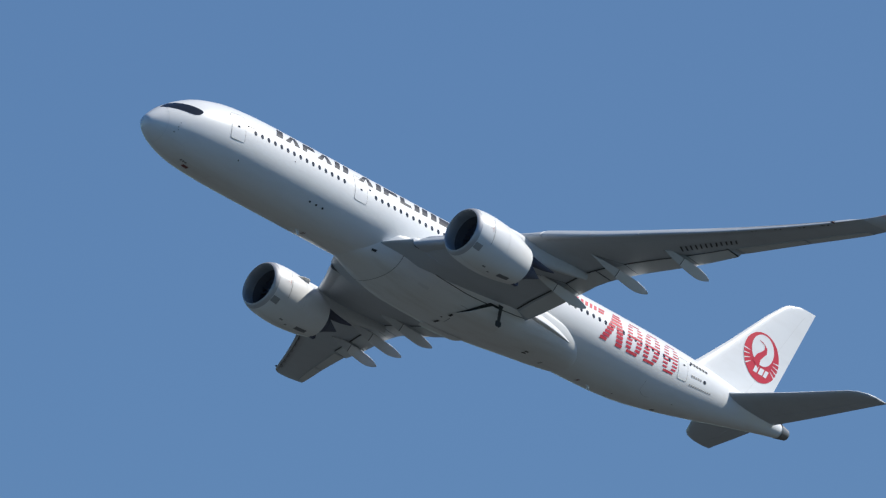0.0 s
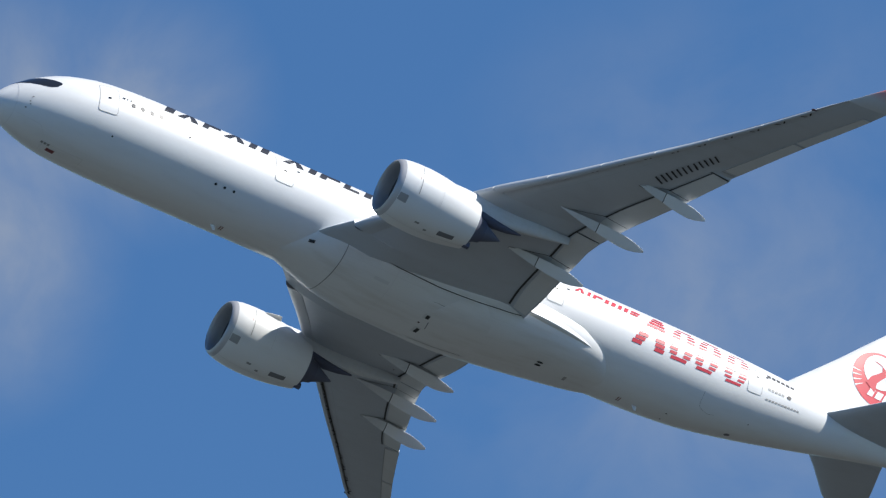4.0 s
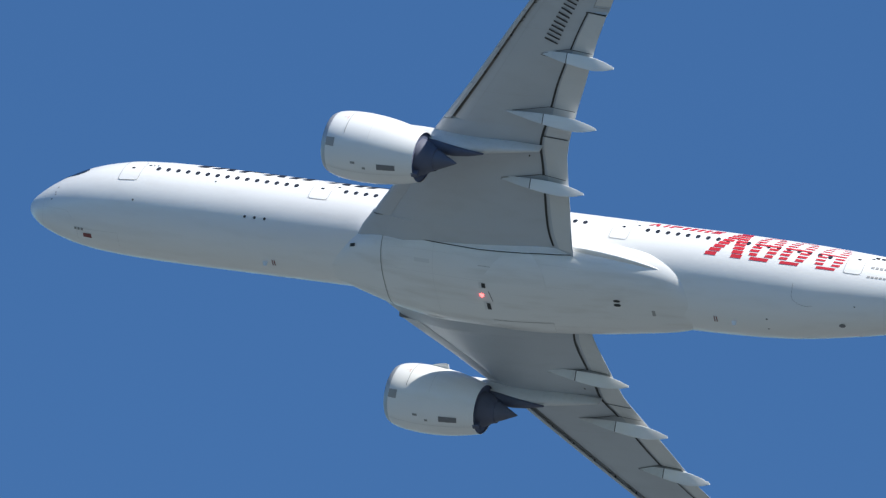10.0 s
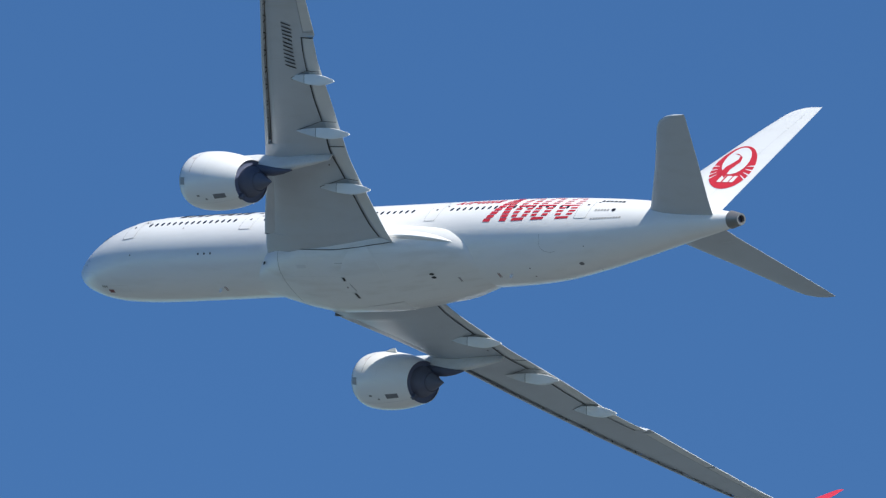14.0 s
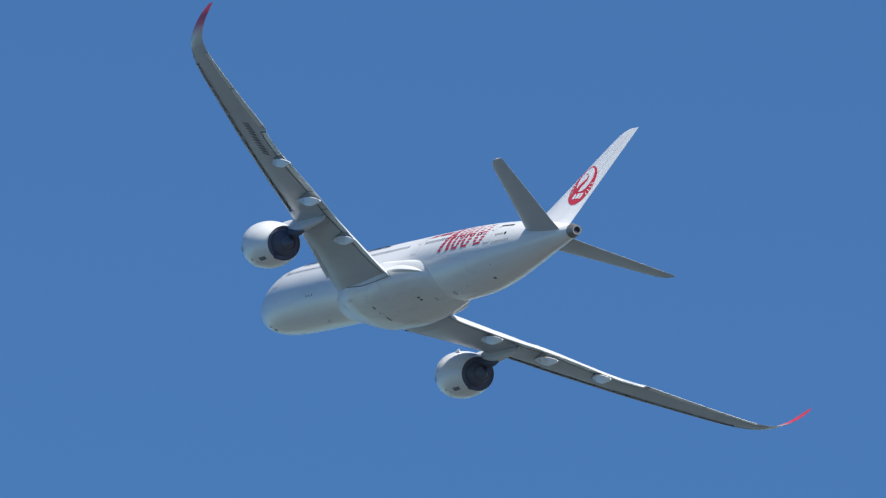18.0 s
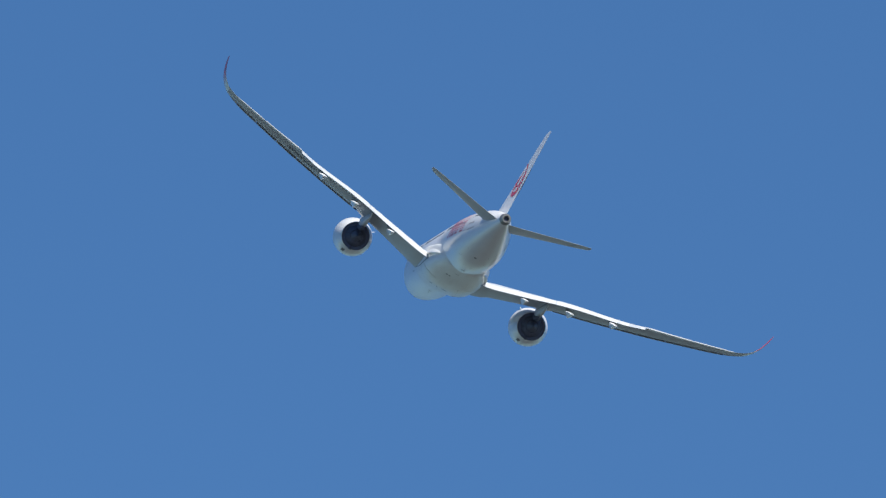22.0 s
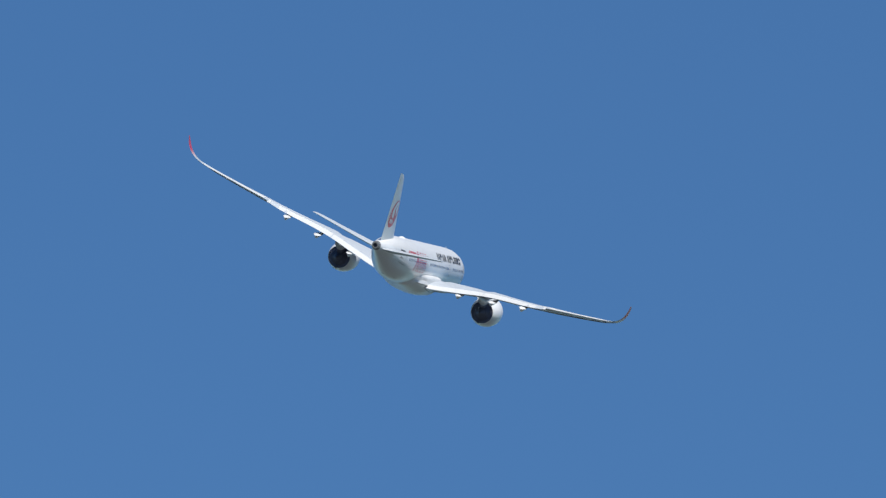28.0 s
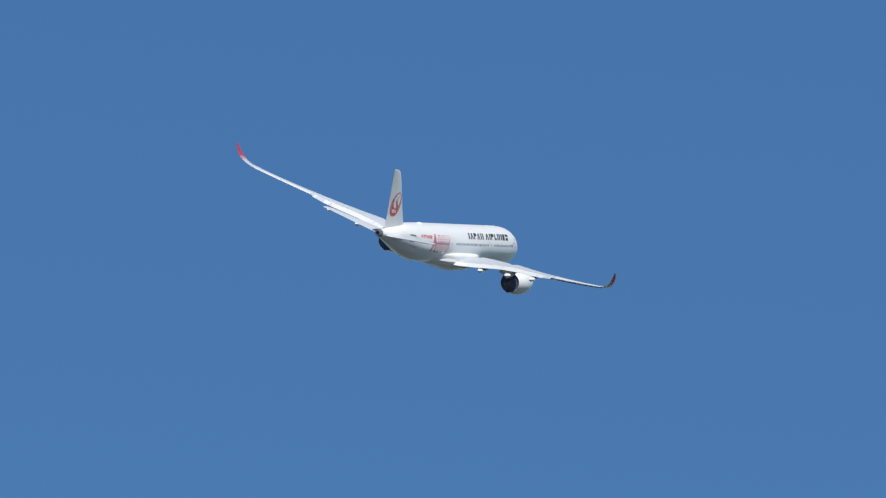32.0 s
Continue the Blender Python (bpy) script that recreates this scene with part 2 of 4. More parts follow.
def ground_paint():
    """Unseen ground in three added tones, dark, a pale belt, then mid-dark, that set the light bounced onto the belly.
    """
    m = material("airfield_ground", (0.029, 0.0315, 0.0295), 0.9, spread=0.3, scale=0.03)
    nt = m.node_tree
    b = nt.nodes["Principled BSDF"]
    base = b.inputs["Base Color"].links[0].from_socket
    tex = nt.nodes.new("ShaderNodeTexCoord")
    dot = nt.nodes.new("ShaderNodeVectorMath")
    dot.operation = "DOT_PRODUCT"
    dot.inputs[1].default_value = (-0.707, -0.707, 0)
    edge = nt.nodes.new("ShaderNodeMapRange")
    edge.interpolation_type = "SMOOTHSTEP"
    edge.inputs["From Min"].default_value, edge.inputs["From Max"].default_value = -250.0, 50.0
    mix = nt.nodes.new("ShaderNodeMix")
    mix.data_type = "RGBA"
    mix.inputs[7].default_value = (0.15, 0.168, 0.168, 1)
    nt.links.new(tex.outputs["Object"], dot.inputs[0])
    nt.links.new(dot.outputs["Value"], edge.inputs["Value"])
    far_edge = nt.nodes.new("ShaderNodeMapRange")
    far_edge.interpolation_type = "SMOOTHSTEP"
    far_edge.inputs["From Min"].default_value, far_edge.inputs["From Max"].default_value = 650.0, 300.0
    nt.links.new(dot.outputs["Value"], far_edge.inputs["Value"])
    belt = nt.nodes.new("ShaderNodeMath")
    belt.operation = "MULTIPLY"
    nt.links.new(edge.outputs["Result"], belt.inputs[0])
    nt.links.new(far_edge.outputs["Result"], belt.inputs[1])
    nt.links.new(belt.outputs[0], mix.inputs[0])
    past = nt.nodes.new("ShaderNodeMath")
    past.operation = "SUBTRACT"
    past.inputs[0].default_value = 1.0
    nt.links.new(far_edge.outputs["Result"], past.inputs[1])
    far_ground = nt.nodes.new("ShaderNodeMix")
    far_ground.data_type = "RGBA"
    far_ground.inputs[7].default_value = (0.045, 0.053, 0.056, 1)
    nt.links.new(past.outputs[0], far_ground.inputs[0])
    nt.links.new(base, far_ground.inputs[6])
    nt.links.new(far_ground.outputs[2], mix.inputs[6])
    nt.links.new(mix.outputs[2], b.inputs["Base Color"])
    return m


GROUND = ground_paint()


def tip_paint():
    """Wingtip paint that fades from pale grey to red along the span."""
    m = material("wingtip_paint", (0.62, 0.035, 0.05), 0.38, coat=0.3)
    nt = m.node_tree
    b = nt.nodes["Principled BSDF"]
    tex = nt.nodes.new("ShaderNodeTexCoord")
    sep = nt.nodes.new("ShaderNodeSeparateXYZ")
    ab = nt.nodes.new("ShaderNodeMath")
    ab.operation = "ABSOLUTE"
    rng = nt.nodes.new("ShaderNodeMapRange")
    rng.inputs["From Min"].default_value, rng.inputs["From Max"].default_value = 3.25, 4.1
    mix = nt.nodes.new("ShaderNodeMix")
    mix.data_type = "RGBA"
    mix.inputs[6].default_value, mix.inputs[7].default_value = (0.56, 0.57, 0.58, 1), (0.68, 0.045, 0.07, 1)
    nt.links.new(tex.outputs["Object"], sep.inputs[0])
    nt.links.new(sep.outputs["Z"], ab.inputs[0])
    nt.links.new(ab.outputs[0], rng.inputs["Value"])
    nt.links.new(rng.outputs["Result"], mix.inputs[0])
    nt.links.new(mix.outputs[2], b.inputs["Base Color"])
    return m


TIPRED = tip_paint()


# ---- shaping ----
def curve(xs, ys):
    """A smooth monotone curve through the stations."""
    xs, ys = [float(x) for x in xs], [float(y) for y in ys]
    n = len(xs)
    s = [(ys[i + 1] - ys[i]) / (xs[i + 1] - xs[i]) for i in range(n - 1)]
    m = [s[0]] + [0 if s[i - 1] * s[i] <= 0 else 2 * s[i - 1] * s[i] / (s[i - 1] + s[i]) for i in range(1, n - 1)] + [s[-1]]

    def f(x):
        x = min(max(x, xs[0]), xs[-1])
        i = min(max(int(np.searchsorted(xs, x)) - 1, 0), n - 2)
        h = xs[i + 1] - xs[i]
        u = (x - xs[i]) / h
        return ((2 * u ** 3 - 3 * u * u + 1) * ys[i] + (u ** 3 - 2 * u * u + u) * h * m[i] + (3 * u * u - 2 * u ** 3) * ys[i + 1] + (u ** 3 - u * u) * h * m[i + 1])
    return f


REF = 33.0  # the aircraft's origin lies 33 m behind its nose, on the fuselage axis


def V(x, y, z):
    return Vector((x - REF, y, z))


def loft(rings, close=True, caps=True, bm=None):
    bm = bm or bmesh.new()
    vs = [[bm.verts.new(p) for p in ring] for ring in rings]
    n = len(rings[0])
    for a, b in zip(vs, vs[1:]):
        for j in range(n if close else n - 1):
            k = (j + 1) % n
            bm.faces.new((a[j], a[k], b[k], b[j]))
    if caps and close:
        bm.faces.new(vs[0][::-1])
        bm.faces.new(vs[-1])
    return bm


def mesh_of(name, bm, mat, smooth=True, angle=35):
    bmesh.ops.remove_doubles(bm, verts=bm.verts, dist=0.0005)
    bmesh.ops.recalc_face_normals(bm, faces=bm.faces)
    me = bpy.data.meshes.new(name)
    if smooth:
        for f in bm.faces:
            f.smooth = True
        lim = math.cos(radians(angle))
        for e in bm.edges:
            if len(e.link_faces) == 2 and e.link_faces[0].normal.dot(e.link_faces[1].normal) < lim:
                e.smooth = False
    bm.to_mesh(me)
    bm.free()
    me.materials.append(mat)
    return me


def part(name, bm, mat, parent, label="", smooth=True, angle=35):
    ob = new(name, mesh_of(name, bm, mat, smooth, angle))
    ob.parent = parent
    if label:
        tagged(ob, label)
    return ob


def share(name, me, parent, m):
    ob = new(name, me)
    ob.parent = parent
    ob.matrix_basis = m
    return ob


def box(bm, lo, hi):
    vs = [bm.verts.new((x, y, z)) for x in (lo[0], hi[0]) for y in (lo[1], hi[1]) for z in (lo[2], hi[2])]
    for q in ((0, 1, 3, 2), (4, 6, 7, 5), (0, 4, 5, 1), (2, 3, 7, 6), (0, 2, 6, 4), (1, 5, 7, 3)):
        bm.faces.new([vs[i] for i in q])


# ---- fuselage form ----
TOP = curve([0, .12, .4, 1, 2, 3, 4, 5, 6.5, 8.5, 11, 44, 50, 55, 58, 60, 63, 65.47], [-.84, -.45, -.07, .56, 1.33, 1.94, 2.4, 2.7, 3.02, 3.19, 3.25, 3.25, 3.22, 3.08, 2.85, 2.62, 2.2, 1.87])
BOT = curve([0, .12, .4, 1, 2, 3, 4.5, 6.5, 9, 11, 42, 46, 49, 52.2, 56, 60, 63, 65.47], [-.84, -1.2, -1.5, -1.88, -2.24, -2.48, -2.67, -2.75, -2.79, -2.79, -2.79, -2.72, -2.5, -1.98, -1.15, -.2, .5, 1.01])
HALF = curve([0, .12, .4, 1, 2, 3, 4, 5, 6.5, 8.5, 11, 43, 48, 52, 56, 60, 63, 65.47], [.0, .42, .72, 1.15, 1.7, 2.1, 2.4, 2.6, 2.8, 2.91, 2.95, 2.95, 2.82, 2.45, 1.92, 1.3, .84, .43])


def skin(x, deg, side=-1, out=0.0):
    """The point of the fuselage skin at station x, deg above the widest line, on a side (-1 is the aircraft's left)."""
    a = radians(deg)
    zc, hz, hy = (TOP(x) + BOT(x)) / 2, (TOP(x) - BOT(x)) / 2, HALF(x)
    n = Vector((0, math.cos(a) / max(hy, .01), math.sin(a) / max(hz, .01))).normalized()
    return V(x, side * (hy * math.cos(a) + out * n.y), zc + hz * math.sin(a) + out * n.z)


def fuselage_mesh(x0, x1, n=60):
    bm = bmesh.new()
    xs = [x for x in (0.0005, .02, .06, .12, .22, .4, .65, 1, 1.4, 1.9, 2.4, 3, 3.6, 4.3, 5, 6, 7, 8.5, 10, 11) if x0 <= x < min(x1, 11)]
    if x1 > 11:
        xs += list(np.linspace(max(11, x0), x1, max(8, int((x1 - max(11, x0)) / 1.0))))
    elif x1 not in xs:
        xs.append(x1)
    rings = [[skin(x, 360 * j / n) for j in range(n)] for x in xs]
    return loft(rings, bm=bm)


def patch(corners, side, out=0.02, nx=4, na=6, bm=None):
    """Paint on the skin: corners (x, deg) in order round a four-sided shape."""
    bm = bm or bmesh.new()
    (ax, aa), (bx, ba), (cx, ca), (dx, da) = corners
    grid = []
    for i in range(nx + 1):
        u = i / nx
        row = []
        for j in range(na + 1):
            v = j / na
            x = (1 - v) * ((1 - u) * ax + u * bx) + v * ((1 - u) * dx + u * cx)
            a = (1 - v) * ((1 - u) * aa + u * ba) + v * ((1 - u) * da + u * ca)
            row.append(bm.verts.new(skin(x, a, side, out)))
        grid.append(row)
    for i in range(nx):
        for j in range(na):
            bm.faces.new((grid[i][j], grid[i + 1][j], grid[i + 1][j + 1], grid[i][j + 1]))
    return bm


def ring_line(pts, width, side, out=0.02, bm=None):
    """A thin closed or open line of paint on the skin through (x, deg) points."""
    bm = bm or bmesh.new()
    for (x0, a0), (x1, a1) in zip(pts, pts[1:]):
        dx, da = x1 - x0, (a1 - a0) * 0.0524
        l = math.hypot(dx, da)
        ox, oa = -da / l * width / 2, dx / l * width / 2 / 0.0524
        n = max(1, int(l / 0.4))
        for k in range(n):
            u, v = k / n, (k + 1) / n
            q = [skin(x0 + dx * w + s * ox, a0 + (a1 - a0) * w + s * oa, side, out) for w, s in ((u, -1), (v, -1), (v, 1), (u, 1))]
            bm.faces.new([bm.verts.new(p) for p in q])
    return bm


# ---- the aircraft ----
plane = tagged(new("airliner"), "white wide-body twin-engined jet airliner climbing with red and black markings", "airplane")
fus = part("fuselage", fuselage_mesh(0.0005, 65.3), WHITE, plane, "white painted fuselage with a rounded nose")


# ---- lifting surfaces ----
def foil(n=14, thick=0.12, camber=0.0):
    """Airfoil loop from trailing edge over the top to the nose and back below: (chord fraction, height in chords)."""
    pts = []
    xs = [0.5 * (1 + math.cos(math.pi * i / n)) for i in range(n + 1)]
    yt = lambda c: 5 * thick * (0.2969 * math.sqrt(c) - 0.126 * c - 0.3516 * c * c + 0.2843 * c ** 3 - 0.1036 * c ** 4)
    for c in xs:
        pts.append((c, yt(c) + camber * 4 * c * (1 - c) + (0.0015 if c > .99 else 0)))
    for c in xs[::-1][1:]:
        pts.append((c, -yt(c) + camber * 4 * c * (1 - c) - (0.0015 if c > .99 else 0)))
    return pts


Y_END = 31.97
W_Y = [1.5, 3.0, 3.8, 4.66, 7.5, 9.8, 10.83, 15, 20.2, 20.32, 25, 28.0, 29.4, 30.4, 31.1, 31.55, 31.8, Y_END]
W_LE = curve(W_Y, [21.4, 22.25, 22.85, 23.45, 25.6, 27.25, 28.0, 31.06, 34.76, 34.85, 38.16, 40.2, 41.25, 42.3, 43.35, 44.4, 45.2, 46.3])
W_TE = curve([1.5, 3.15, 6, 9.8, 12, 15.6, 20.2, 20.32, 20.6, 25, 28, 29.4, 30.4, 31.1, 31.55, 31.8, Y_END], [35.9, 35.92, 36.05, 36.2, 36.78, 38.13, 39.91, 40.0, 40.12, 42.05, 43.5, 44.2, 44.85, 45.55, 46.25, 46.75, 47.15])
W_ZLE = curve(W_Y, [-1.8, -1.56, -1.42, -1.27, -.82, -.5, -.3, .13, .81, .825, 1.6, 2.18, 2.55, 3.0, 3.58, 4.25, 4.9, 5.62])
W_ZTE = curve([1.5, 3.15, 8, 10.8, 12.7, 20.2, 20.32, 20.6, 25, 28, 29.4, 30.4, 31.1, 31.55, 31.8, Y_END], [-2.3, -2.2, -1.2, -.5, -.14, 1.03, 1.25, 1.29, 1.96, 2.45, 2.72, 3.1, 3.64, 4.32, 4.98, 5.72])
W_T = curve([1.5, 4.66, 10, 20, 25, 31.8], [.12, .12, .12, .108, .09, .075])
CAMBER = -.004


HINGE = curve([3.3, 4.9, 8.9, 11, 12.6, 15.6, 20.2, 25, 31.8], [.905, .873, .831, .79, .785, .75, .765, .78, .9])
DROOP = curve([1.5, 20.2, 20.32, 28, 30, 31.8], [.49, .36, .22, .1, .0, .0])
SLAT = curve([1.5, 4.3, 4.9, 9.6, 10.2, 11.2, 11.6, 29.6, 30.2, 31.8], [0, 0, .2, .22, .05, .05, .28, .16, 0, 0])
NOSE_IN, NOSE_OUT = (4.25, 9.75), (11.55, 28.7)  # spans of the droop nose and of the slats
SLAT_C = .085


def wing_point(y, c, h, side):
    """A point of the wing at spanwise y and chord fraction c, h chords above its chord line; slats and flaps are drooped."""
    le, te, zl, zt = W_LE(y), W_TE(y), W_ZLE(y) + SLAT(y), W_ZTE(y) + DROOP(y)
    e = 0.05
    dz = (W_ZLE(min(y + e, Y_END)) - W_ZLE(y - e)) / (min(y + e, Y_END) - y + e)
    n = Vector((0, -dz, 1)).normalized() * h * (te - le)
    n *= 1 - .6 * min(1, max(0, (4.9 - y) / 1.9)) * max(0, 1 - c / .22)  # a sharp fillet at the root
    k = HINGE(y)
    drop = max(0, c - k) / (1 - k) * DROOP(y) + max(0, SLAT_C - c) / SLAT_C * SLAT(y)
    return V(le + c * (te - le), side * (y + n.y), zl + c * (zt - zl) - drop + n.z)


def fixed_point(y, c, h, side):
    """The wing's fixed form: behind the slats and the droop nose its own nose lies further back and does not droop."""
    back = .055 if NOSE_OUT[0] < y < NOSE_OUT[1] else .03 if NOSE_IN[0] < y < NOSE_IN[1] else 0
    if not back or c >= .2:
        return wing_point(y, c, h, side)
    ch = W_TE(y) - W_LE(y)
    zl, zt = W_ZLE(y) + SLAT(y), W_ZTE(y) + DROOP(y)
    q = back + c * (.2 - back) / .2
    base = wing_point(y, SLAT_C, 0, side)
    lift = wing_point(y, SLAT_C, h, side) - base
    return Vector((W_LE(y) + q * ch - REF, side * y + lift.y, zl + q * (zt - zl) + lift.z))


def wing_under(y, c, side, out=0.02):
    yt = lambda q: 5 * W_T(y) * (0.2969 * math.sqrt(q) - 0.126 * q - 0.3516 * q * q + 0.2843 * q ** 3 - 0.1036 * q ** 4)
    ch = W_TE(y) - W_LE(y)
    return wing_point(y, c, -yt(c) + 4 * CAMBER * c * (1 - c) - out / ch, side)


def wing_mesh(y0, y1, side, n=None):
    ys = [y for y in W_Y if y0 < y < y1]
    ys += [y for e in NOSE_IN + NOSE_OUT for y in (e - .01, e + .01) if y0 < y < y1]
    ys = sorted(set([y0, y1] + ys + list(np.linspace(y0, y1, n or 18))))
    rings = []
    for y in ys:
        rings.append([fixed_point(y, c, h, side) for c, h in foil(26, W_T(y), CAMBER)])
    return loft(rings)


WINGS = {}
for side in (-1, 1):
    wing = part("wing", wing_mesh(1.5, 30.2, side), GREY, plane, "grey swept wing with drooped flaps")
    part("wingtip", wing_mesh(30.2, Y_END, side, 16), TIPRED, wing, "upswept curved wingtip painted red")
    WINGS[side] = wing


def blade_mesh(sections, thick):
    """sections: (leading point, trailing point, thickness axis)"""
    rings = []
    for le, te, ax, t in sections:
        le, te, ax = Vector(le), Vector(te), Vector(ax).normalized()
        ch = (te - le).length
        rings.append([le + (te - le) * c + ax * h * ch for c, h in foil(12, t)])
    return loft(rings)


FIN_LE = curve([2.15, 3.45, 6.35, 10.75, 11.2, 11.48], [54.3, 55.7, 58.75, 63.25, 63.9, 64.9])
FIN_TE = curve([2.15, 11.48], [63.0, 66.75])
fin = part("tail_fin", blade_mesh([(V(FIN_LE(z), 0, z), V(FIN_TE(z), 0, z + .06), (0, 1, 0), .1) for z in (2.15, 3.45, 4.6, 6.35, 8.2, 9.6, 10.75, 11.05, 11.25, 11.4, 11.48)], .1), WHITE, plane, "white vertical tail fin")
for side in (-1, 1):
    rows_ = []
    for y, le, te, z in ((.3, 56.8, 63.4, 1.22), (2.0, 58.35, 64.0, 1.45), (5, 60.85, 65.15, 1.95), (8.3, 63.35, 66.35, 2.5), (8.8, 63.95, 66.55, 2.57), (9.1, 64.7, 66.65, 2.61), (9.2, 65.4, 66.68, 2.62)):
        rows_.append((V(le, side * y, z), V(te, side * y, z - .02), (0, -side * .17, 1), .1))
    tail = part("tailplane", blade_mesh(rows_, .1), GREY, plane, "grey swept horizontal tailplane")
    hinge_rows = []
    for (le, te, ax, t) in rows_[1:4]:
        le, te, ax = Vector(le), Vector(te), Vector(ax).normalized()
        ch = (te - le).length
        loop = [(c, 1) for c in (.7, .8, .9, .998)] + [(c, -1) for c in (.998, .9, .8, .7)]
        half = lambda c: 5 * t * (0.2969 * math.sqrt(c) - 0.126 * c - 0.3516 * c * c + 0.2843 * c ** 3 - 0.1036 * c ** 4) * ch + .012
        hinge_rows.append([le + (te - le) * c + ax * sg * half(c) for c, sg in loop])
    part("elevator", loft(hinge_rows), GREY, tail, "grey elevator")

# belly fairing
B_BOT = curve([20.0, 22, 24.2, 27, 31, 35, 38.45, 41, 44.6], [-2.75, -3.02, -3.38, -3.7, -3.8, -3.55, -3.17, -2.93, -2.6])
B_HALF = curve([20.0, 22, 24.2, 27, 33, 37, 40, 41.5, 42.5, 43.4, 44.6], [1.4, 2.4, 3.15, 3.55, 3.55, 3.25, 2.8, 2.5, 2.15, 1.4, .6])


def belly(x, deg, out=0.0):
    """The belly fairing's skin; deg runs from -90 (keel) to 0 (side); negative y is the left."""
    a = radians(deg)
    c, s = math.cos(a), math.sin(a)
    e = 2 / 2.5
    hy, b = B_HALF(x) + out, B_BOT(x) - out
    return V(x, math.copysign(abs(c) ** e, c) * hy, -1.0 + math.copysign(abs(s) ** e, s) * (-1.0 - b if s < 0 else .8))


bm = loft([[belly(x, 360 * j / 96) for j in range(96)] for x in list(np.linspace(20.0, 44.6, 80))])
fair = part("belly_fairing", bm, BELLY, plane, "off-white belly fairing under the wing root")

# wing-to-body tail fairing on each side: a thin lens that overhangs the belly
for side in (-1, 1):
    rings = []
    for i in range(21):
        u = i / 20
        x = 32.0 + 9.35 * u
        r = max(0.015, math.sin(math.pi * (0.16 + 0.84 * u)) ** 0.75)
        zc = -1.72 - .04 * u
        yc = 2.6 - .26 * u
        rings.append([V(x, side * (yc + 1.0 * r * math.cos(a)), zc + (1.28 * r * math.sin(a) ** 1.6 if math.sin(a) > 0 else .2 * r * math.sin(a))) for a in [2 * math.pi * k / 32 for k in range(32)]])
    part("root_fairing", loft(rings), WHITE, plane, "white lens-shaped fairing behind the wing root")

# flap track fairings: a fixed front half, and a tail that hangs with the flap behind a dark joint
for side in (-1, 1):
    for tx, ty, tz, ln in ((37.2, 7.93, -1.69, 6.0), (38.58, 12.69, -.94, 5.95), (40.2, 17.12, -.13, 5.3)):
        def fairing_ring(u, grow=0.0):
            prof = max(0.012, math.sin(math.pi / 2 * min(1, u / .72)) ** .9 if u < .72 else 1 - .84 * ((u - .72) / .28) ** 1.9) + grow
            x = tx - ln * (1 - u)
            zt = tz + .62 * (1 - u) * 5 / ln + .12
            return [V(x, side * (ty + .47 * prof * math.cos(a) * (1 - .72 * max(0, -math.sin(a)))), zt + .06 - .12 * u + .56 * prof * (math.sin(a) if math.sin(a) < 0 else .25 * math.sin(a))) for a in [2 * math.pi * k / 20 for k in range(20)]]
        housing = new("flap_track_fairing")
        housing.parent = plane
        tagged(housing, "pale pointed fairing under the flap")
        part("front_shell", loft([fairing_ring(u) for u in np.linspace(0, .43, 12)]), PYLON, housing)
        part("joint", loft([fairing_ring(u, -.02) for u in (.425, .445)]), SEAM, housing, "dark joint")
        # Sun on the tail is put into its paint: white, the front is greyer.
        part("tail_shell", loft([fairing_ring(u) for u in np.linspace(.44, 1, 18)]), WHITE, housing, "tail of the fairing, white for the sunlight on it")


# ---- engines ----
def spin(profile, n=48, y=0, z=0):
    """A ring-shaped body about the x axis: profile of (x, r)."""
    return loft([[Vector((x, r * math.cos(2 * math.pi * k / n), r * math.sin(2 * math.pi * k / n))) for k in range(n)] for x, r in profile], caps=False)


COWL = curve([0, .05, .18, .5, 1.2, 2.2, 3.2, 4.2, 5.0, 5.85], [1.62, 1.70, 1.78, 1.90, 2.01, 2.05, 2.0, 1.87, 1.71, 1.50])


